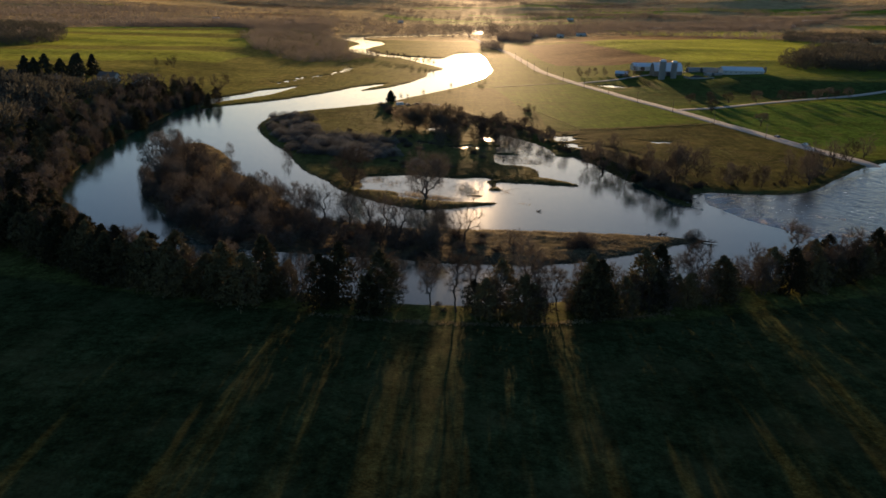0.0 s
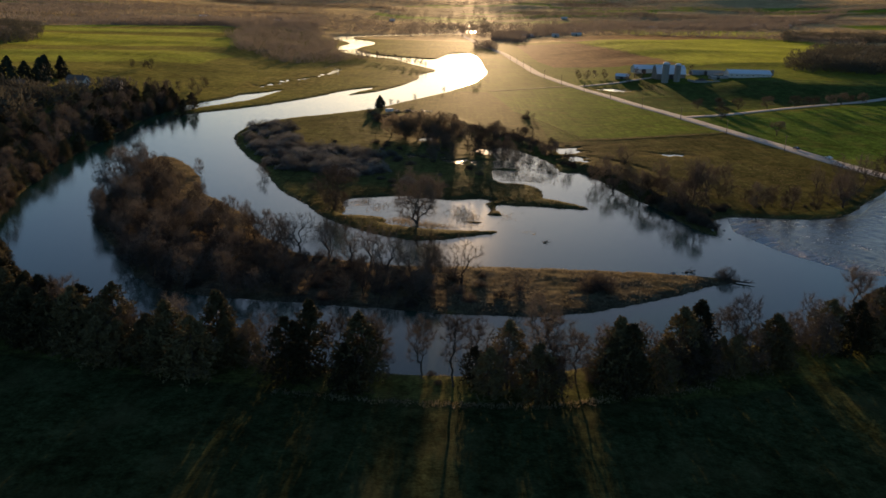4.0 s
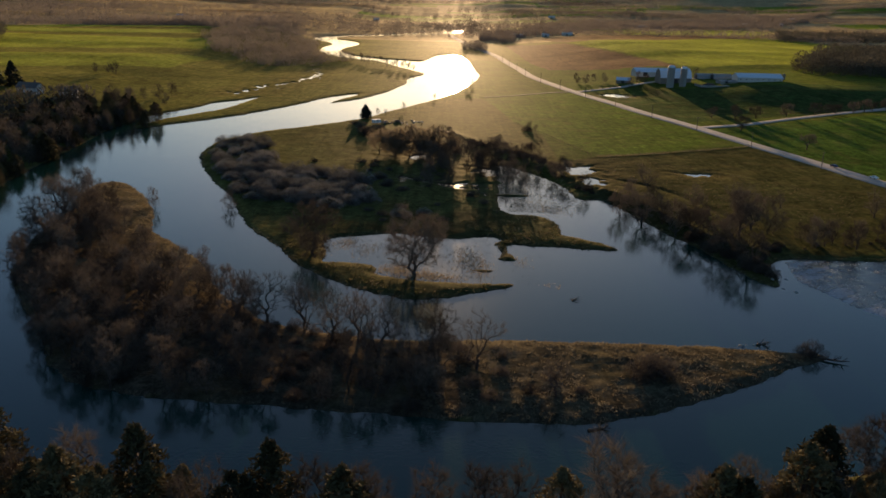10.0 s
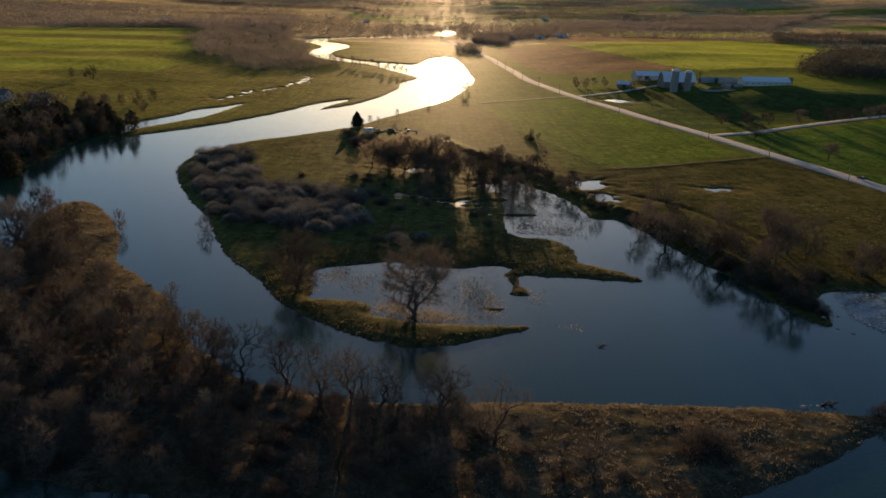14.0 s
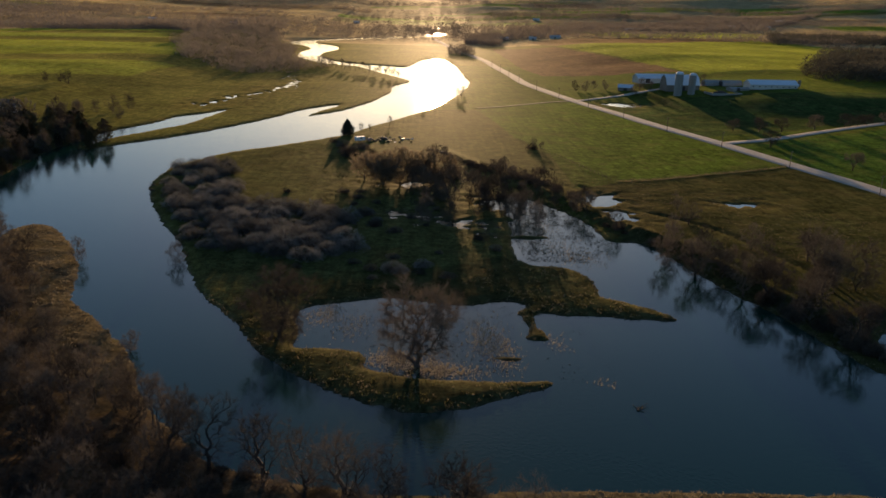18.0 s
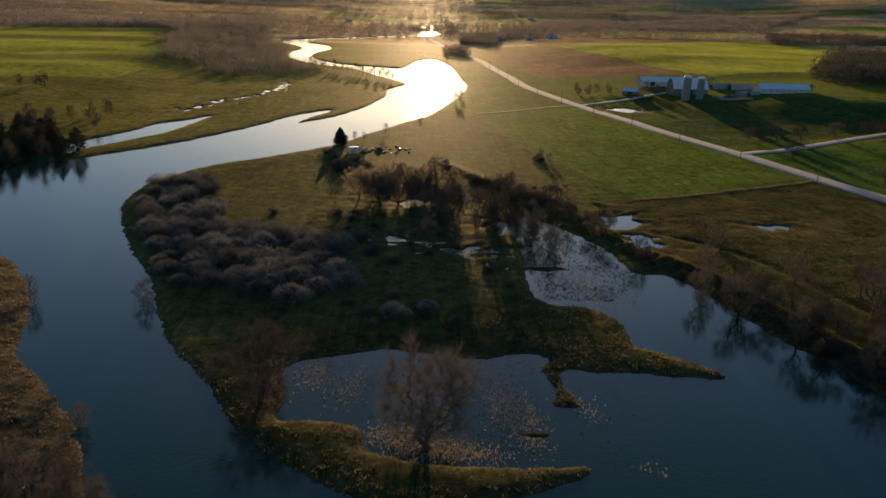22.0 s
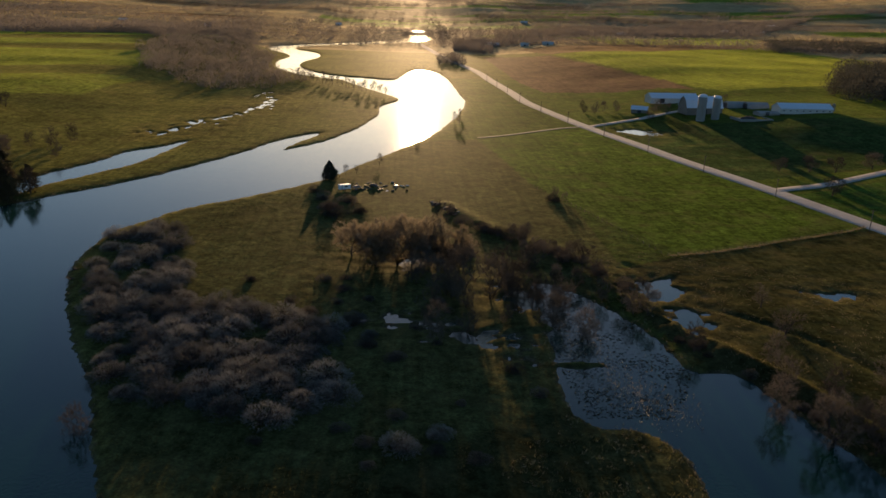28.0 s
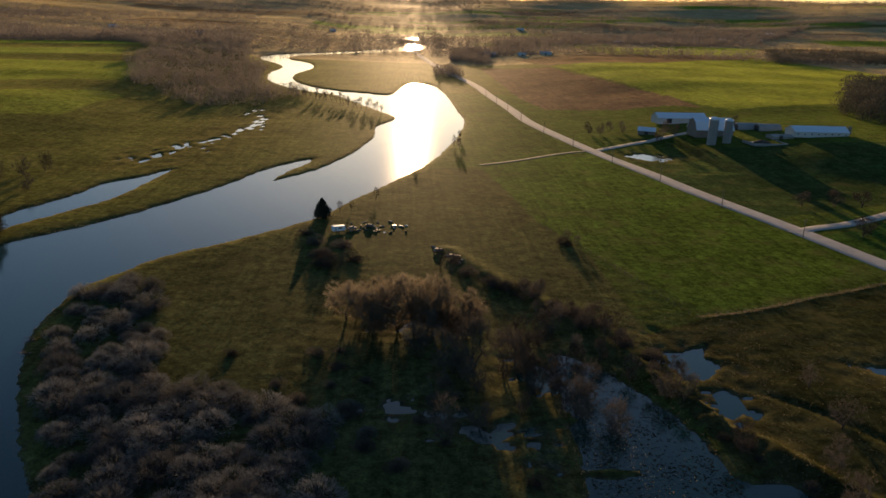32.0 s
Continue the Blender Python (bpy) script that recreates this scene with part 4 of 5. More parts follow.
for k in range(34):
    x = rng.uniform(58, 190)
    y = np.interp(x, [58, 70, 80, 90, 100, 115, 150, 190], [382, 362, 328, 300, 280, 300, 302, 340]) + rng.uniform(2, 9)
    SCRUB.place(x, y, rng.uniform(1.4, 3.0) * (0.5 if 116 < x < 166 else 1.0), rng, "shrubs on the east bank")

for k in range(20):
    u = rng.random()
    x, y = np.interp(u, [0, 0.5, 1], [100, 93, 86]) + rng.gauss(1.5, 1.5), np.interp(u, [0, 0.5, 1], [271, 290, 312]) + rng.gauss(2, 2)
    if on_grid(GRID_D, x, y) > 0.3:
        SCRUB.place(x, y, rng.uniform(2.5, 4.2), rng, "shrubs on the east bank", "dark leafless shrub on the east bank point", stretch=1.1)

for k in range(26):
    u = rng.random()
    x, y = np.interp(u, [0, 0.25, 0.5, 0.75, 1], [74, 90, 106, 150, 205]) + rng.gauss(3, 4), np.interp(u, [0, 0.25, 0.5, 0.75, 1], [352, 312, 300, 304, 352]) + rng.gauss(7, 5)
    if on_grid(GRID_D, x, y) > 0.8:
        (MANY if rng.random() < 0.6 else WOODLAND).place(x, y, rng.uniform(0.6, 1.15), rng, "bare trees on the east bank", "bare brown tree in the riverside thicket")

# road-side and river-side rows farther off
for x, y in ((193, 600), (209, 598), (223, 596), (249, 605), (274, 614), (285, 619), (293, 622), (309, 628), (320, 633), (194, 544), (210, 482), (330, 640), (345, 648)):
    OLD.place(x, y + 16, rng.uniform(0.75, 1.05), rng, "trees along the side road", "rounded bare tree beside the gravel side road")
for k in range(26):
    u = k / 25
    TALL.place(-128 + 95 * u + rng.uniform(-2, 2), 1046 - 122 * u + rng.uniform(-3, 3), rng.uniform(0.7, 1.2), rng, "trees along the far bend", "bare tree in a row on the far river bank")
for x, y in ((-300, 735), (-292, 742), (-284, 738), (-215, 640), (-222, 632), (-208, 652), (-232, 625), (-240, 616), (-200, 610), (150, 850), (160, 846), (196, 826), (190, 832), (140, 838), (132, 842), (250, 846), (178, 806)):
    MANY.place(x, y, rng.uniform(0.7, 1.2), rng, "scattered field trees", "bare field tree with a rounded crown")


# ---- woods too far off to be counted ----
def far_wood(name, label, loops, height, gap, blades, seed, mat=M_HAZED_FARWOOD, fineness=1.0, ragged=2.0):
    rng = random.Random(seed)
    fine = Geo()
    for loop in loops:
        arr = np.array(loop, float)
        lo, hi = arr.min(0), arr.max(0)
        n = int((hi[0] - lo[0]) * (hi[1] - lo[1]) / gap ** 2)
        px = np.array([rng.uniform(lo[0], hi[0]) for _ in range(n)])
        py = np.array([rng.uniform(lo[1], hi[1]) for _ in range(n)])
        keep = inside(arr, px, py)
        pz = on_grid(GRID_Z, px, py)
        swell = ripple(px, py, 30.0) + 0.6 * ripple(px, py, 11.0)
        keep &= np.minimum(dist_to(arr, px, py, True) / (ragged * height), 1.0) > 0.5 - 0.5 * swell
        for x, y, z, ok, sw in zip(px, py, pz, keep, swell):
            if not ok:
                continue
            h = height * rng.uniform(0.65, 1.2) * (0.95 + 0.22 * sw)
            c = Vector((x, y, z + h * 0.55))
            for _ in range(blades):
                w = any_way(rng)
                p = c + Vector((w.x * h * 0.36, w.y * h * 0.36, w.z * h * 0.45))
                fine.blade(p, p + (w + any_way(rng) * 0.6 + Vector((0, 0, 0.5))).normalized() * h * (0.12 + 0.18 * fineness), h * 0.16 * fineness, any_way(rng))
            fine.blade(Vector((x - 0.3, y, z)), c, 0.5, Vector((1, 0, 0)))
    return tagged(new(name, fine.mesh(name, mat)), label, "woodland", kind="stuff")


far_wood("west_wood", "dense brown wood behind the west bank", [[(-222, 600), (-262, 560), (-330, 532), (-430, 520), (-470, 330), (-400, 140), (-206, 165), (-208, 230), (-220, 290), (-234, 370), (-240, 470)]], 12, 5.0, 64, 6, M_WESTWOOD, 0.6)
far_wood("riverside_wood", "brown leafless wood on the far river bend", [[(-281, 1010), (-345, 1200), (-380, 1420), (-520, 1640), (-300, 1700), (-245, 1560), (-235, 1430), (-185, 1340), (-178, 1250), (-172, 1150), (-140, 1090), (-105, 1040), (-137, 935), (-193, 905)]], 9, 6.0, 64, 1, M_HAZED_FARWOOD, 0.22, ragged=2.0)
far_wood("hill_wood", "dark bare wood beyond the farm", [[(352, 868), (370, 960), (440, 1040), (520, 1180), (760, 1400), (1000, 1500), (1000, 1000), (560, 830), (380, 846)]], 14, 7, 60, 2, M_WESTWOOD, 0.35)
far_wood("field_grove", "dark bare grove between the western crop fields", [[(-551, 776), (-529, 863), (-511, 916), (-520, 1014), (-612, 1192), (-717, 1294), (-777, 1299), (-853, 1239)]], 13, 7.0, 50, 23, M_WESTWOOD, 0.35, ragged=0.6)
far_wood("field_wood", "small dark wood between crop fields", [[(640, 1640), (760, 1960), (1100, 2130), (1250, 2050), (960, 1790)]], 13, 9, 24, 3, M_WESTWOOD, 0.6)
belts = []
rng = random.Random(9)
for k in range(80):
    y = 1650 + 3050 * (k / 80) ** 1.15
    x = rng.uniform(-0.62, 0.62) * y
    w, d = rng.uniform(180, 700), rng.uniform(25, 80)
    s = rng.uniform(-0.15, 0.15)
    belts.append([(x - w, y - s * w), (x + w, y + s * w), (x + w * 0.9, y + s * w + d), (x - w * 0.9, y - s * w + d)])
belts += [[(152, 1647), (439, 2193), (668, 2200), (920, 2315), (1462, 3078), (840, 2710), (435, 2457), (188, 2071)], [(-625, 1478), (-549, 1540), (-455, 1577), (-296, 1976), (-568, 1940), (-703, 1647)]]
belts += [[(-900, 1480), (-330, 1560), (-250, 1640), (-330, 1700), (-900, 1640)], [(-520, 990), (-700, 900), (-760, 960), (-560, 1060)]]
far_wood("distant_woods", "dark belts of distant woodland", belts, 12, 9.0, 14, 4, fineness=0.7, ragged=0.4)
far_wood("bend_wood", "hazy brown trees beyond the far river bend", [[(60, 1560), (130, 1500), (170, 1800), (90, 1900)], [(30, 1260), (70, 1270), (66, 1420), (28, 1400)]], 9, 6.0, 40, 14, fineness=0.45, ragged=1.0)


# ---- grass ----
def tufts(name, label, spots, mat, low, high, blades, seed, category="grass", patchy=True, lean=0.3):
    rng = random.Random(seed)
    fine = Geo()
    xs = np.array([p[0] for p in spots])
    ys = np.array([p[1] for p in spots])
    d = on_grid(GRID_D, xs, ys)
    zs = on_grid(GRID_Z, xs, ys)
    for x, y, z, dd in zip(xs, ys, zs, d):
        if dd < 0.1 or (patchy and ripple(np.array(x), np.array(y), 2.6) + 0.5 * ripple(np.array(x), np.array(y), 9.0) < rng.uniform(-0.5, 0.3)):
            continue
        h = rng.uniform(low, high)
        for _ in range(blades):
            a = Vector((x + rng.gauss(0, 0.22), y + rng.gauss(0, 0.22), z - 0.05))
            turn = rng.uniform(0, 6.283)
            fine.blade(a, a + Vector((rng.gauss(0, lean) * h, rng.gauss(0, lean) * h, h * rng.uniform(0.7, 1.1))), rng.uniform(0.07, 0.17), Vector((math.cos(turn), math.sin(turn), 0)))
    return tagged(new(name, fine.mesh(name, mat)), label, category, kind="stuff")


def spots_in(rng, loop, count):
    arr = np.array(loop, float)[:, :2]
    lo, hi = arr.min(0), arr.max(0)
    px = np.array([rng.uniform(lo[0], hi[0]) for _ in range(count)])
    py = np.array([rng.uniform(lo[1], hi[1]) for _ in range(count)])
    keep = inside(arr, px, py)
    return list(zip(px[keep], py[keep]))


rng = random.Random(21)
tufts("dry_grass", "tall pale dry grass on the island", [q for q in spots_in(rng, ISLAND, 42000) if q[0] > -6 or not island_wood(*q)], M_DRY, 0.25, 0.65, 5, 1)
tufts("tussock_grass", "matted straw tussocks on the island", [q for q in spots_in(rng, ISLAND, 9000) if q[0] > -6 or not island_wood(*q)], M_DRY, 0.35, 0.7, 9, 41, lean=1.1)
MARSH = [(-60, 300), (-40, 262), (-12, 245), (22, 258), (20, 266), (-20, 272), (-24, 282), (-40, 286), (-45, 305)]
SPIT = [(18, 345), (44, 342), (46, 312), (60, 298), (24, 299), (14, 284), (14, 312), (2, 322)]
tufts("marsh_grass", "olive and straw marsh grass at the water's edge", spots_in(rng, MARSH, 5000) + spots_in(rng, SPIT, 5000), M_GREEN, 0.3, 0.75, 4, 2)
tufts("straw_clumps", "pale straw clumps in the marsh", spots_in(rng, MARSH, 1800) + spots_in(rng, SPIT, 1800), M_DRY, 0.3, 0.7, 5, 12)
PENINSULA = [(-126, 470), (-108, 508), (-60, 562), (-30, 520), (-30, 400), (20, 380), (18, 330), (-30, 312), (-60, 300), (-90, 362)]
tufts("rough_grass", "rough tussocky meadow grass on the peninsula", spots_in(rng, PENINSULA, 30000), M_GREEN, 0.25, 0.6, 3, 3)
EAST = [(60, 380), (46, 412), (30, 440), (45, 470), (82, 464), (130, 440), (190, 380), (120, 300), (100, 300)]
tufts("pasture_grass", "rough brown pasture grass on the east bank", spots_in(rng, EAST, 12000), M_DRY, 0.2, 0.5, 3, 4)
BANK = []
for loop in (RIVER, ISLAND):
    for a, b in zip(loop, np.roll(loop, -1, 0)):
        n = int(np.linalg.norm(b - a) * (3 if a[1] < 620 else 1))
        BANK += [tuple(a + (b - a) * rng.random() + np.array([rng.gauss(0, 0.9), rng.gauss(0, 0.9)])) for _ in range(n)]
tufts("bank_sedge", "straw-coloured sedge along the water's edge", BANK, M_DRY, 0.3, 0.65, 4, 5, patchy=False)

ROW_FOOT = [near_row(rng.uniform(0.42, 0.68), rng.gauss(-6.0, 0.8)) for _ in range(700)]
tufts("field_edge_grass", "pale uncut grass between the crop and the hedge", ROW_FOOT, M_DRY, 0.4, 0.8, 4, 6, patchy=False)

# ---- buildings, fences, vehicles ----
def part(name, bm, mat, parent, label=""):
    me = bpy.data.meshes.new(name)
    bm.to_mesh(me)
    bm.free()
    me.materials.append(mat)
    ob = new(name, me)
    ob.parent = parent
    return tagged(ob, label)


def block(w, d, h, x=0.0, y=0.0, z=0.0, bevel=0.0, turn=0.0):
    """A box on its base, with eased edges."""
    bm = bmesh.new()
    bmesh.ops.create_cube(bm, size=1)
    bmesh.ops.transform(bm, matrix=pose(x, y, z + h / 2, 0, 0, turn) @ Matrix.Diagonal((w, d, h, 1)), verts=bm.verts)
    if bevel:
        bmesh.ops.bevel(bm, geom=bm.edges[:], offset=bevel, segments=1, affect="EDGES")
    return bm


def extruded(outline, x0, x1):
    """An outline in y and z, drawn out along x."""
    bm = bmesh.new()
    a = [bm.verts.new((x0, y, z)) for y, z in outline]
    b = [bm.verts.new((x1, y, z)) for y, z in outline]
    n = len(outline)
    bm.faces.new(a)
    bm.faces.new(b[::-1])
    for i in range(n):
        bm.faces.new((a[(i + 1) % n], a[i], b[i], b[(i + 1) % n]))
    bmesh.ops.recalc_face_normals(bm, faces=bm.faces[:])
    return bm


def drum(r0, r1, h, x=0, y=0, z=0, sides=20):
    bm = bmesh.new()
    bmesh.ops.create_cone(bm, cap_ends=True, segments=sides, radius1=r0, radius2=r1, depth=h, matrix=pose(x, y, z + h / 2))
    return bm


def at_ground(name, x, y, turn, label, category, group="", sink=0.3):
    ob = new(name)
    ob.matrix_basis = pose(x, y, float(on_grid(GRID_Z, x, y)) - sink, 0, 0, turn)
    return tagged(ob, label, category, group)


def building(name, x, y, turn, length, depth, eave, ridge, wall_mat, roof_mat, label, category, gambrel=False, doors=(), windows=(), group=""):
    """A ridged building along its own x; doors and windows on the front (-y): (x, width, height, sill)."""
    ob = at_ground(name, x, y, turn, label, category, group, 0.6)
    hd = depth / 2
    if gambrel:
        prof = [(-hd, 0), (hd, 0), (hd, eave), (hd * 0.62, eave + (ridge - eave) * 0.68), (0, ridge), (-hd * 0.62, eave + (ridge - eave) * 0.68), (-hd, eave)]
        slopes = [((-hd - 0.5, eave - 0.5), (-hd * 0.62, eave + (ridge - eave) * 0.68)), ((-hd * 0.62, eave + (ridge - eave) * 0.68), (0, ridge)),
                  ((0, ridge), (hd * 0.62, eave + (ridge - eave) * 0.68)), ((hd * 0.62, eave + (ridge - eave) * 0.68), (hd + 0.5, eave - 0.5))]
    else:
        prof = [(-hd, 0), (hd, 0), (hd, eave), (0, ridge), (-hd, eave)]
        fall = (ridge - eave) / hd
        slopes = [((-hd - 0.5, eave - 0.5 * fall), (0, ridge)), ((0, ridge), (hd + 0.5, eave - 0.5 * fall))]
    part("wall", extruded(prof, -length / 2, length / 2), wall_mat, ob)
    for (ya, za), (yb, zb) in slopes:
        part("roof_slope", extruded([(ya, za + 0.02), (yb, zb + 0.02), (yb, zb + 0.2), (ya, za + 0.2)], -length / 2 - 0.5, length / 2 + 0.5), roof_mat, ob)
    for dx, w, h, sill in doors:
        part("door", block(w, 0.16, h, dx, -hd - 0.03, sill, 0.03), M_DARK, ob, "dark open barn doorway")
    for dx, w, h, sill in windows:
        win = part("window", block(w, 0.12, h, dx, -hd - 0.02, sill, 0.02), M_WHITE, ob)
        part("pane", block(w * 0.8, 0.06, h * 0.8, dx, -hd - 0.1, sill + h * 0.1), M_GLASS, win)
    return ob


building("long_barn", 293, 797, 4, 43, 14, 4.2, 7.6, M_SIDING, M_ROOF, "long white livestock barn with a blue-grey metal roof", "barn",
         windows=[(-19 + 5.4 * i, 2.2, 0.9, 2.1) for i in range(8)])
building("barn_annex", 263, 793, 4, 16, 11, 2.2, 3.2, M_CONCRETE, M_CONCRETE, "low grey annex joined to the long barn", "barn", doors=[(-2, 3, 2.6, 0.6)])
building("white_barn", 219, 886, 8, 44, 14, 5.0, 8.6, M_SIDING, M_ROOF, "white metal-roofed machinery barn", "barn", doors=[(-12, 4.5, 4.0, 0.6), (8, 4.5, 4.0, 0.6)])
building("old_barn", 220, 818, 6, 30, 16, 6.0, 14.0, M_OLDWOOD, M_ROOF, "old weathered board barn with a gambrel metal roof", "barn", gambrel=True, doors=[(0, 4, 4, 0.6)])
building("shed", 177, 838, -18, 13, 9, 3.4, 5.8, M_OLDWOOD, M_ROOF, "small grey shed with a pale metal roof", "shed", doors=[(0, 3, 2.6, 0.6)])
for x, y, h, r in ((207.5, 782, 18.5, 3.3), (220, 785, 16.5, 3.0)):
    silo = at_ground("silo", x, y, 0, "tall grey concrete stave silo with a domed cap", "silo", "silos beside the old barn")
    part("shaft", drum(r, r, h), M_CONCRETE, silo)
    for k in range(1, 10):
        part("hoop", drum(r + 0.06, r + 0.06, 0.18, z=h * k / 10), M_CONCRETE, silo)
    cap = bmesh.new()
    bmesh.ops.create_uvsphere(cap, u_segments=18, v_segments=9, radius=r + 0.1, matrix=pose(0, 0, h) @ Matrix.Diagonal((1, 1, 0.55, 1)))
    part("cap", cap, M_ROOF, silo, "pale metal dome")
    part("chute", block(1.0, 1.0, h * 0.96, 0, -r - 0.4, 0), M_CONCRETE, silo)
for x, y, L in ((258, 838, 20), (270, 829, 18)):
    hoop = at_ground("hoop_barn", x, y, 3, "round-roofed grey hoop barn", "barn", "hoop barns by the yard")
    arc = [(6 * math.cos(a), 5.0 * math.sin(a)) for a in np.linspace(0, math.pi, 13)]
    part("cover", extruded(arc, -L / 2, L / 2), M_CONCRETE, hoop)
    part("doorway", block(0.2, 7, 3.6, -L / 2 - 0.05, 0, 0), M_DARK, hoop)
bin_ = at_ground("feed_bin", 317, 796, 0, "tan metal feed bin at the barn's end", "bin")
part("hopper", drum(1.6, 1.6, 5, z=1), M_TRACK, bin_)
part("lid", drum(1.65, 0.3, 1.2, z=6), M_TRACK, bin_)
yard = at_ground("yard", 243, 773, 6, "pale concrete barnyard with low walls", "yard")
part("slab", block(26, 16, 0.8, 0, 0, -0.1, 0.05), M_CONCRETE, yard)
for w, d, x, y in ((26, 0.4, 0, -8), (0.4, 16, -13, 0), (0.4, 16, 13, 0)):
    part("low_wall", block(w, d, 1.9, x, y, 0, 0.04), M_CONCRETE, yard)
heap = bmesh.new()
bmesh.ops.create_icosphere(heap, subdivisions=3, radius=1)
for v in heap.verts:
    v.co = Vector((v.co.x * 6, v.co.y * 4, max(v.co.z, -0.1) * 2.6)) * (1 + 0.2 * noise.noise(v.co * 2.3))
heap_ob = at_ground("earth_heap", 240, 771, 0, "dark heap of manure in the yard", "heap", sink=-0.6)
part("mound", heap, M_BARK, heap_ob)

for x, y, t, w in ((-339, 558, 20, 13), (-286, 594, -10, 15), (-263, 603, 5, 12), (-303, 538, 30, 10)):
    house = building("farmhouse", x, y, t, w, 9, 4.6, 7.6, M_SIDING, M_SHINGLE, "small pale house among trees on the west bank", "house",
                     doors=[(1.0, 1.0, 2.1, 0.6)], windows=[(-w * 0.3, 1.2, 1.3, 1.7), (w * 0.3, 1.2, 1.3, 1.7)], group="houses on the west bank")
    part("chimney", block(0.8, 0.8, 2.6, w * 0.25, 0.6, 6.6, 0.03), M_RUST, house)
for x, y, t, w, d in ((150, 1735, 12, 34, 16), (250, 1700, -8, 26, 12), (205, 1690, 4, 18, 10), (-420, 1900, 15, 20, 12), (-640, 2050, -5, 24, 12), (560, 2350, 10, 30, 14),
                      (900, 2500, 0, 24, 12), (1000, 2480, 20, 18, 10), (-200, 2500, 5, 22, 12), (350, 2700, -12, 26, 12), (1150, 2750, 6, 40, 14), (1180, 1900, -6, 20, 10)):
    building("distant_barn", x, y, t, w * 0.8, d * 0.8, 4, 7, M_SIDING, M_SIDING, "small pale farm building far across the plain", "barn", group="distant farm buildings", doors=[(0, 3, 3, 0.6)])


def fence(name, line, gap, label):
    """Posts, each its own part, and two wires."""
    p = curve(line, closed=False, steps=8)
    seg = np.concatenate([[0], np.cumsum(np.linalg.norm(np.diff(p, axis=0), axis=1))])
    s = np.arange(0, seg[-1], gap)
    xs, ys = np.interp(s, seg, p[:, 0]), np.interp(s, seg, p[:, 1])
    zs = on_grid(GRID_Z, xs, ys)
    ob = new(name)
    tagged(ob, label, "fence")
    post = bpy.data.meshes.new("post")
    bm = drum(0.09, 0.075, 1.7, z=-0.3, sides=6)
    bm.to_mesh(post)
    bm.free()
    post.materials.append(M_POLE)
    for x, y, z in zip(xs, ys, zs):
        q = new("post", post)
        q.matrix_basis = pose(x, y, z, random.uniform(-3, 3), random.uniform(-3, 3), 0)
        q.parent = ob
    for h in (0.6, 1.15):
        g = Geo()
        g.tube([Vector((x, y, z + h)) for x, y, z in zip(xs, ys, zs)], [0.02] * len(xs), 3)
        w = new("wire", g.mesh("wire", M_POLE))
        w.parent = ob
    return list(zip(xs, ys))


FENCE_A = [(47, 568), (55, 545), (62, 524), (71, 490), (79, 463)]
FENCE_B = [(80, 462), (101, 468), (133, 483), (168, 499), (180, 506)]
fence("fence", FENCE_A, 4.0, "old wire fence with wooden posts at the field edge")
fence("fence", FENCE_B, 4.0, "old wire fence with wooden posts in dry grass")


def utility_pole(x, y, turn, rng):
    ob = at_ground("utility_pole", x, y, turn, "weathered wooden utility pole beside the road", "utility pole", "poles along the road")
    part("shaft", drum(0.2, 0.13, 9.6, sides=8), M_POLE, ob)
    part("crossarm", block(2.2, 0.12, 0.14, 0, 0, 8.9, 0.02), M_POLE, ob)
    for k in (-0.95, 0.95):
        part("insulator", drum(0.06, 0.04, 0.22, k, 0, 9.04, 8), M_CONCRETE, ob)


rng = random.Random(77)
d = np.concatenate([[0], np.cumsum(np.linalg.norm(np.diff(ROAD, axis=0), axis=1))])
pole_tops = []
for s in np.arange(210, 980, 58):
    x, y = np.interp(s, d, ROAD[:, 0]), np.interp(s, d, ROAD[:, 1])
    x2, y2 = np.interp(s + 4, d, ROAD[:, 0]), np.interp(s + 4, d, ROAD[:, 1])
    tx, ty = (x2 - x) / 4, (y2 - y) / 4
    px, py = x - ty * 7.5, y + tx * 7.5
    utility_pole(px, py, math.degrees(math.atan2(ty, tx)) + 90, rng)
    pole_tops.append(Vector((px, py, float(on_grid(GRID_Z, px, py)) + 8.8)))


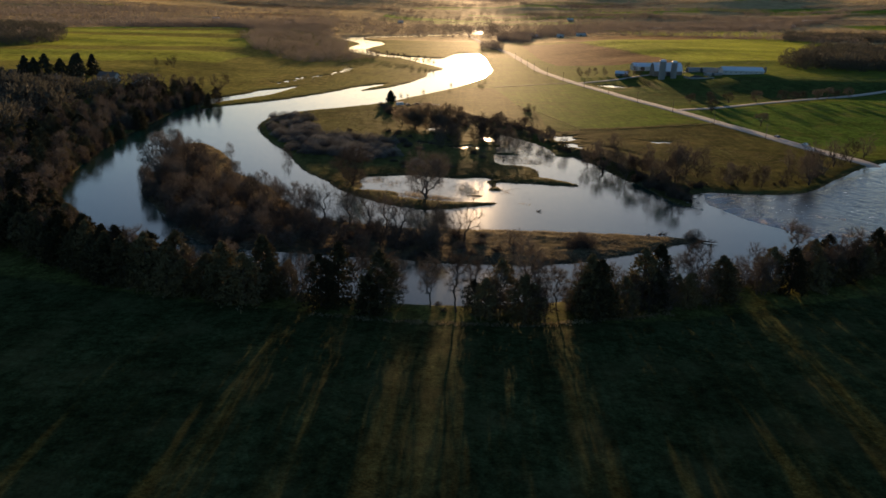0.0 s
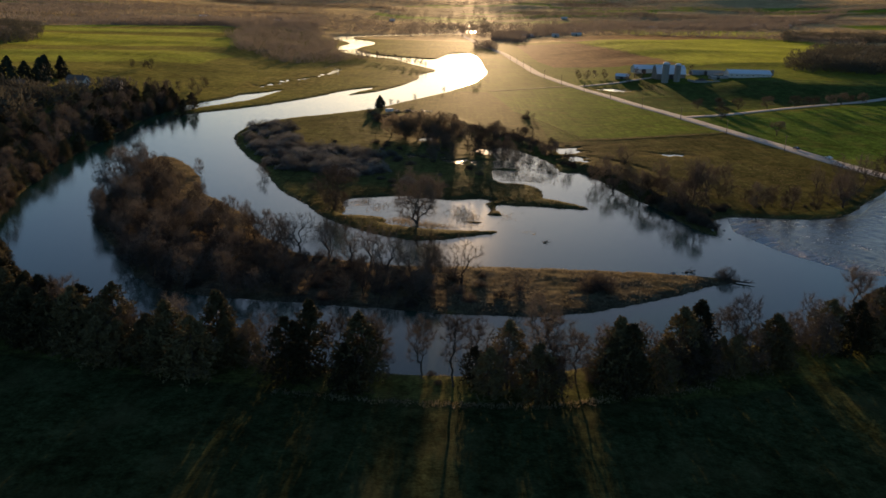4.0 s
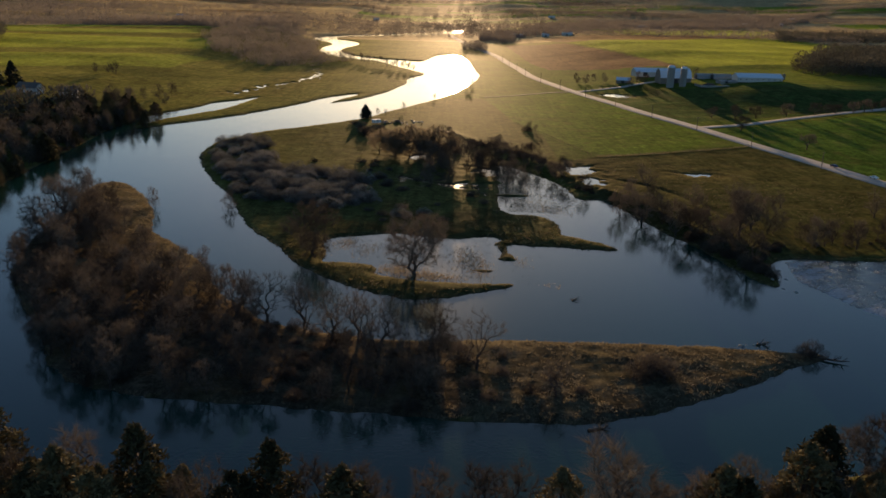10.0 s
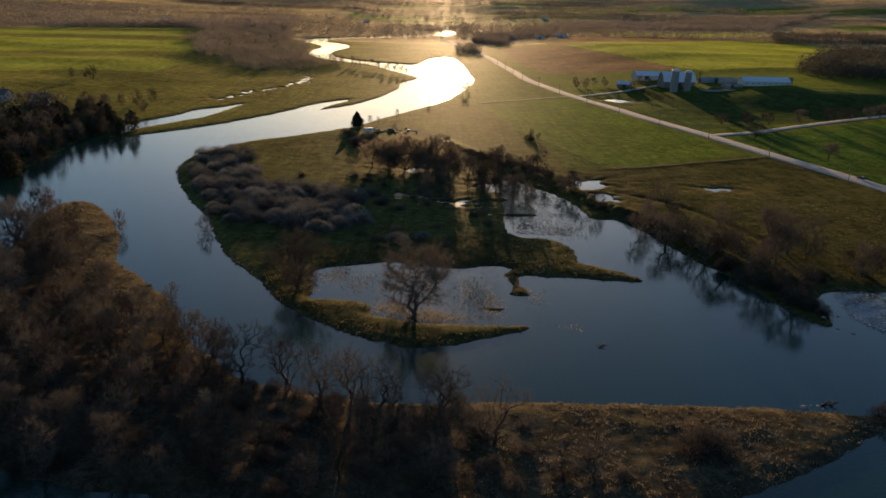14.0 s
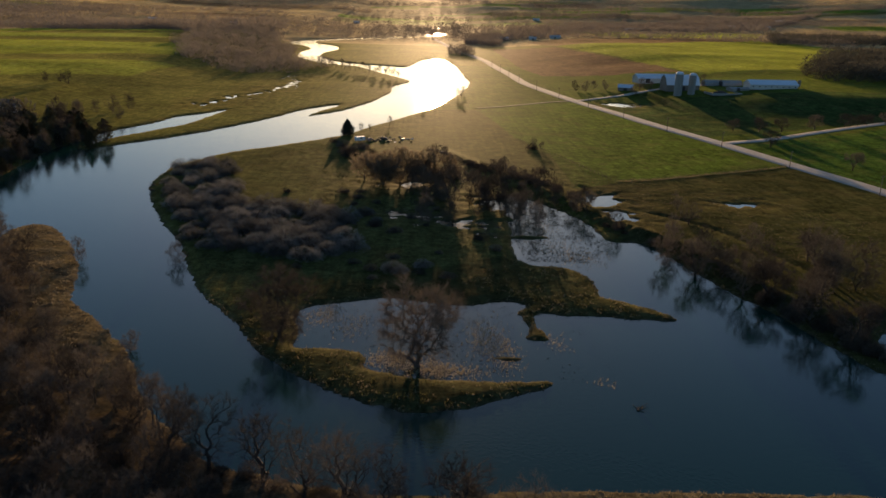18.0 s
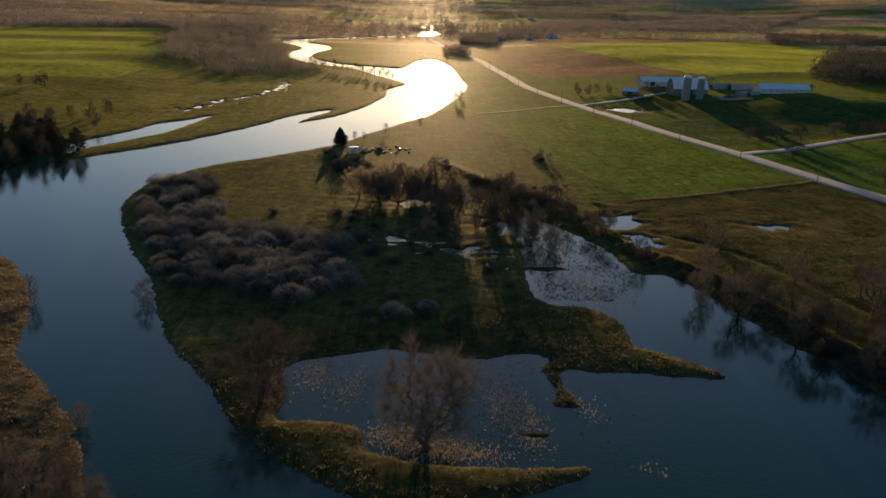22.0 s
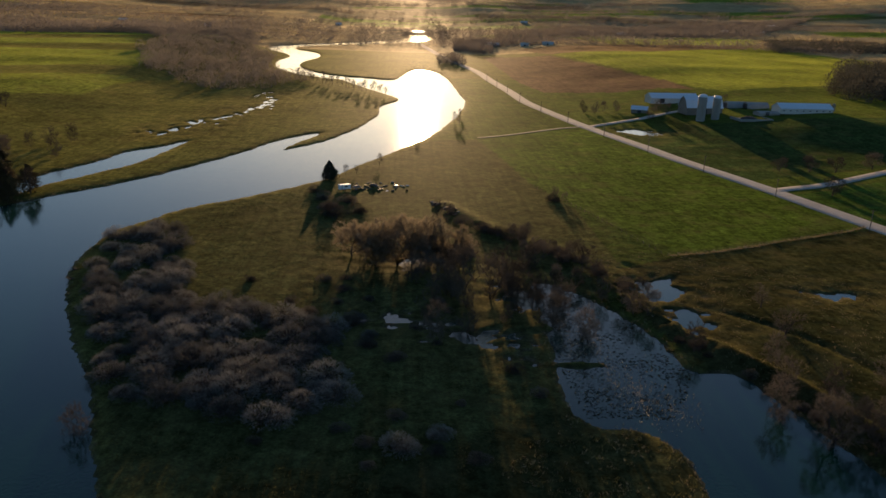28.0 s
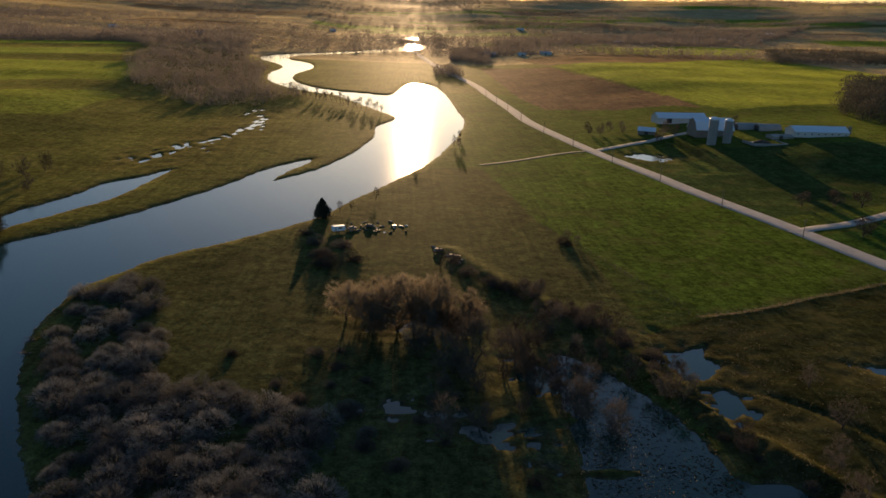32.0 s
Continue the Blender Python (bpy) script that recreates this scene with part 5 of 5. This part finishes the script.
def car(x, y, turn, paint, label, group=""):
    ob = at_ground("car", x, y, turn, label, "car", group, sink=-0.42)
    side = [(-2.2, 0.35), (2.2, 0.35), (2.25, 0.8), (1.3, 0.95), (0.6, 1.45), (-1.2, 1.48), (-1.9, 1.0), (-2.25, 0.9)]
    bm = bmesh.new()
    a = [bm.verts.new((px, -0.86 if z < 1.1 else -0.68, z)) for px, z in side]
    b = [bm.verts.new((px, 0.86 if z < 1.1 else 0.68, z)) for px, z in side]
    n = len(side)
    bm.faces.new(a)
    bm.faces.new(b[::-1])
    for i in range(n):
        bm.faces.new((a[(i + 1) % n], a[i], b[i], b[(i + 1) % n]))
    bmesh.ops.recalc_face_normals(bm, faces=bm.faces[:])
    bmesh.ops.bevel(bm, geom=bm.edges[:], offset=0.06, segments=1, affect="EDGES")
    part("body", bm, paint, ob)
    part("windscreen", block(0.05, 1.2, 0.5, 0.98, 0, 0.98), M_GLASS, ob)
    part("rear_window", block(0.05, 1.2, 0.4, -1.58, 0, 1.03), M_GLASS, ob)
    for k in (-0.79, 0.79):
        part("side_window", block(1.6, 0.06, 0.34, -0.3, k, 1.02), M_GLASS, ob)
    for wx in (-1.4, 1.4):
        for wy in (-0.8, 0.8):
            bm = bmesh.new()
            bmesh.ops.create_cone(bm, cap_ends=True, segments=14, radius1=0.33, radius2=0.33, depth=0.22, matrix=pose(wx, wy, 0.33, 90))
            wheel = part("wheel", bm, M_TYRE, ob)
            bm = bmesh.new()
            bmesh.ops.create_cone(bm, cap_ends=True, segments=12, radius1=0.19, radius2=0.19, depth=0.26, matrix=pose(wx, wy, 0.33, 90))
            part("rim", bm, M_CONCRETE, wheel)
    return ob


car(203.5, 450, 105, M_BLUECAR, "dark blue car on the country road", "cars on the road")
car(211.0, 424, 105, M_WHITE, "pale car on the country road", "cars on the road")

# the cluttered yard by the conifer
tr = at_ground("camper_trailer", -44.5, 552, 25, "white camper trailer parked in rough grass", "trailer", sink=0)
part("body", block(5.6, 2.3, 2.2, 0, 0, 0.55, 0.18), M_WHITE, tr)
part("window", block(1.6, 0.06, 0.6, 0.4, -1.16, 1.6), M_GLASS, tr)
part("door", block(0.7, 0.06, 1.7, -1.6, -1.16, 0.75), M_SIDING, tr)
for k in (-1.0, 1.0):
    bm = bmesh.new()
    bmesh.ops.create_cone(bm, cap_ends=True, segments=12, radius1=0.36, radius2=0.36, depth=0.2, matrix=pose(0, k, 0.36, 90))
    part("wheel", bm, M_TYRE, tr)
part("hitch", block(1.4, 0.12, 0.12, 3.3, 0, 0.6), M_RUST, tr)
for x, y, t, paint, label in ((-39, 556, 40, M_RUST, "rusty derelict car in the scrap yard"), (-31, 560, -20, M_RUST, "faded rusty derelict car in the scrap yard"), 
                              (-3, 527, 60, M_RUST, "rusty derelict car in rough grass"), (2, 519, 20, M_RUST, "faded rusty derelict car in rough grass")):
    car(x, y, t, paint, label, "derelict cars").location.z -= 0.42
rng = random.Random(123)
for k in range(50):
    if k < 34:
        x, y = rng.uniform(-40, -15), rng.uniform(551, 570)
    else:
        x, y = rng.uniform(-9, 9), rng.uniform(507, 535)
        if abs((y - 532) + 1.7 * (x + 7)) > 9:
            continue
    bm = block(rng.uniform(0.5, 2.2), rng.uniform(0.4, 1.2), rng.uniform(0.2, 0.6), 0, 0, 0, 0.06)
    for v in bm.verts:
        v.co += Vector((rng.gauss(0, 0.08), rng.gauss(0, 0.08), rng.gauss(0, 0.06)))
    me = bpy.data.meshes.new("scrap_item")
    bm.to_mesh(me)
    me.materials.append(M_WHITE if rng.random() < 0.08 else M_RUST)
    ob = tagged(new("scrap_item", me), "battered piece of scrap machinery lying in grass", "scrap", "scrap in the yard")
    ob.matrix_basis = pose(x, y, float(on_grid(GRID_Z, x, y)) - 0.08, rng.uniform(-8, 8), rng.uniform(-8, 8), rng.uniform(0, 180))

# ---- rapids, weed, driftwood ----
RAPIDS = [(112, 292), (108, 272), (117, 248), (134, 226), (165, 230), (230, 272), (330, 325), (330, 400), (240, 376), (190, 330), (172, 306), (150, 295), (130, 293)]
rx, ry = lines([(100, 240, 0.9, 1.0), (240, 336, 1.5, 1.0)]), lines([(222, 404, 0.9, 1.0)])
rxx, ryy = np.meshgrid(rx, ry)
fx, fy = rxx.ravel(), ryy.ravel()
loop = np.array(RAPIDS, float)
edge = dist_to(loop, fx, fy, True)
edge = np.where(inside(loop, fx, fy), edge, -edge)
flow_u, flow_v = fx * 0.86 + fy * 0.5, -fx * 0.5 + fy * 0.86
swell = 0.11 * ripple(flow_u, flow_v * 0.6, 2.0) + 0.13 * ripple(flow_u * 0.7 + 9, flow_v, 0.8) + 0.03 * np.sin(flow_u * 1.1 + 2 * ripple(fx, fy, 9))
fz = np.where(edge > 0, 0.03 + smooth(edge / 6) * (0.16 + swell), -0.5 + 0.02 * edge)
rap = grid_mesh("rapids", len(rx), len(ry), np.stack([fx, fy, np.maximum(fz, -1.2)], 1))
WEIR = np.array([(112, 292), (108, 272), (117, 248), (134, 226), (150, 212)], float)
band = dist_to(WEIR, fx, fy)
white = smooth((24 - band) / 20) * (0.75 + 0.35 * ripple(flow_u * 0.5, flow_v * 2.0, 5.0)) + 0.25 * (ripple(flow_u * 0.4, flow_v * 2, 4.0) > 0.35)
foam_at = rap.attributes.new("foam", "FLOAT", "POINT")
foam_at.data.foreach_set("value", np.clip(white * 1.6, 0, 1.5).astype(np.float32))
rap.materials.append(water_material("broken_water", 0.2, 2.2, 2.0, 0.36))
tagged(new("rapids", rap), "shallow broken white water running over stones", "rapids", kind="structure")


# crests of froth behind the weir
rng = random.Random(4)
froth = Geo()
fr = np.random.default_rng(4)
cx, cy = fr.uniform(106, 235, 46000), fr.uniform(224, 345, 46000)
off = dist_to(WEIR, cx, cy)
streak = ripple((cx * 0.86 + cy * 0.5) * 0.5, (-cx * 0.5 + cy * 0.86) * 1.6, 2.4) + 0.5 * ripple(cx, cy, 9.0)
need = np.where((off > 1.5) & (off < 15), -0.4, np.where(off < 40, 0.45, 0.8)) + fr.normal(0, 0.15, len(cx)) + 0.35 * (cy > 284)
good = inside(loop, cx, cy) & (streak > need)
for x, y in zip(cx[good], cy[good]):
    a = Vector((x, y, 0.05))
    t = math.atan2(-0.5, 0.86) + rng.gauss(0, 0.7)
    side = Vector((math.cos(t), math.sin(t), 0))
    froth.blade(a, a + Vector((rng.gauss(0, 0.25), rng.gauss(0, 0.25), rng.uniform(0.1, 0.32))), rng.uniform(0.2, 0.6), side)
tagged(new("froth", froth.mesh("froth", M_FROTH)), "bright froth on the breaking water below the weir", "white water", kind="stuff")


def weed(name, label, loops, seed):
    rng = random.Random(seed)
    g = Geo()
    for loop_, count, size in loops:
        for x, y in spots_in(rng, loop_, count):
            if on_grid(GRID_D, x, y) > -0.1 or ripple(np.array(x), np.array(y), 7.0) < rng.gauss(-0.1, 0.45):
                continue
            n = len(g.v)
            k = rng.randint(5, 7)
            s = size * rng.uniform(0.3, 1.3)
            t0 = rng.uniform(0, 6.28)
            for i in range(k):
                a = t0 + 6.283 * i / k
                r = s * rng.uniform(0.5, 1.0)
                g.v.append(Vector((x + r * 1.5 * math.cos(a), y + r * math.sin(a), 0.02 + 0.03 * rng.random())))
            g.f.append(tuple(range(n, n + k)))
            if rng.random() < 0.5:
                for _ in range(3):
                    a = Vector((x + rng.gauss(0, 0.3), y + rng.gauss(0, 0.3), -0.05))
                    g.blade(a, a + Vector((rng.gauss(0, 0.1), rng.gauss(0, 0.1), rng.uniform(0.15, 0.4))), 0.1, any_way(rng))
    return tagged(new(name, g.mesh(name, M_WEED)), label, "water weed", kind="stuff")


weed("water_weed", "brown floating weed and reed stubble in the still pond",
     [([(20, 432), (42, 424), (54, 388), (56, 366), (44, 345), (24, 345)], 8000, 0.24), ([(-40, 300), (-16, 312), (14, 308), (16, 290), (10, 265), (-22, 276), (-38, 288)], 2200, 0.16),
      ([(18, 262), (34, 262), (34, 290), (22, 296)], 200, 0.15)], 3)


def driftwood(name, x, y, z, turn, length, seed, label):
    rng = random.Random(seed)
    ob = tagged(new(name), label, "driftwood")
    ob.matrix_basis = pose(x, y, z, 0, rng.uniform(-4, 4), turn)
    g = Geo()
    pts = [Vector((length * i / 4, rng.gauss(0, 0.15), 0.15 + rng.gauss(0, 0.1))) for i in range(5)]
    g.tube(pts, [0.34, 0.3, 0.24, 0.17, 0.06], 7)
    log = new("log", g.mesh("log", M_BARK))
    log.parent = ob
    for _ in range(9):
        g = Geo()
        a = pts[rng.randrange(1, 4)]
        way = Vector((rng.uniform(0.2, 1), rng.gauss(0, 0.7), rng.uniform(0.1, 0.9))).normalized()
        b = a + way * rng.uniform(0.8, 2.4)
        g.tube([a, a.lerp(b, 0.5) + any_way(rng) * 0.15, b], [0.1, 0.07, 0.02], 4)
        for _ in range(4):
            g.blade(a.lerp(b, rng.random()), b + any_way(rng) * 0.9, 0.06, any_way(rng))
        br = new("branch", g.mesh("branch", M_BARK))
        br.parent = ob


driftwood("driftwood", 89, 216, 0.1, -20, 7.0, 1, "dead tree fallen into the water at the island tip")
driftwood("driftwood", 77, 223, 0.0, 30, 3.0, 2, "short log stranded beside the island")
driftwood("driftwood", 27, 180, 0.0, 12, 4.5, 3, "dark log floating by the island shore")
driftwood("driftwood", -121.5, 436, 0.3, 200, 2.6, 4, "dead branches caught on the peninsula bank")
driftwood("driftwood", -119.5, 428, 0.3, 215, 2.2, 5, "dead branches caught on the peninsula bank")
driftwood("driftwood", 35, 250, -0.1, 60, 0.9, 6, "stick of driftwood adrift in the channel")
rng = random.Random(8)
for k in range(26):
    x, y = rng.uniform(72, 84), 0
    if k < 8:
        y = 221.5 + rng.uniform(0.3, 2.0)
    else:
        x, y = rng.uniform(100, 112), rng.uniform(262, 290)
        if abs(x - (100 + (y - 264) * 0.2)) > 4:
            continue
    bm = bmesh.new()
    bmesh.ops.create_icosphere(bm, subdivisions=1, radius=rng.uniform(0.35, 0.9))
    for v in bm.verts:
        v.co = Vector((v.co.x * 1.2, v.co.y, v.co.z * 0.7)) * (1 + 0.3 * noise.noise(v.co * 1.7 + Vector((k, 0, 0))))
    me = bpy.data.meshes.new("boulder")
    bm.to_mesh(me)
    bm.free()
    me.materials.append(M_STONE)
    ob = tagged(new("boulder", me), "grey weathered boulder at the water's edge", "boulder", "boulders in the shallows")
    ob.matrix_basis = pose(x, y, max(float(on_grid(GRID_Z, x, y)), -0.3) + 0.1, 0, 0, rng.uniform(0, 360))
EDGE = []
for line in (FENCE_B,):
    p = curve(line, closed=False, steps=8)
    for a, b in zip(p[:-1], p[1:]):
        EDGE += [tuple(a + (b - a) * rng.random() + np.array([rng.gauss(0, 0.5), rng.gauss(0, 0.5)])) for _ in range(int(np.linalg.norm(b - a) * 5))]
tufts("fence_grass", "tall straw grass left standing along the fence", EDGE, M_DRY, 0.5, 1.1, 5, 31, patchy=False)


def reeds(name, label, beds, seed):
    rng = random.Random(seed)
    g = Geo()
    for cx, cy, rx_, ry_, count in beds:
        for _ in range(int(count * 1.6)):
            x, y = rng.gauss(cx, rx_), rng.gauss(cy, ry_)
            if on_grid(GRID_D, x, y) > -0.05:
                continue
            for _ in range(3):
                a = Vector((x + rng.gauss(0, 0.12), y + rng.gauss(0, 0.12), -0.1))
                t = rng.uniform(0, 3.14)
                g.blade(a, a + Vector((rng.gauss(0, 0.12), rng.gauss(0, 0.12), rng.uniform(0.25, 0.7))), 0.085, Vector((math.cos(t), math.sin(t), 0)))
    return tagged(new(name, g.mesh(name, M_REED)), label, "reeds", kind="stuff")


reeds("reed_stubble", "golden dry reed stubble standing in the flooded marsh",
      [(-16, 272, 3.5, 2.5, 420), (-8, 268, 4.5, 2.0, 420), (6, 285, 2.6, 6.0, 420), (10, 276, 2.0, 5.0, 240), (-34, 299, 2.2, 4.0, 260), (-26, 292, 2.0, 5.0, 120), (-2, 266, 4.0, 1.6, 220), (24, 282, 1.5, 3.0, 40), (31, 262, 1.6, 1.4, 14),
       (36, 360, 5, 7, 320), (30, 385, 4, 8, 320), (44, 350, 4, 5, 160), (30, 410, 4, 7, 200)], 17)
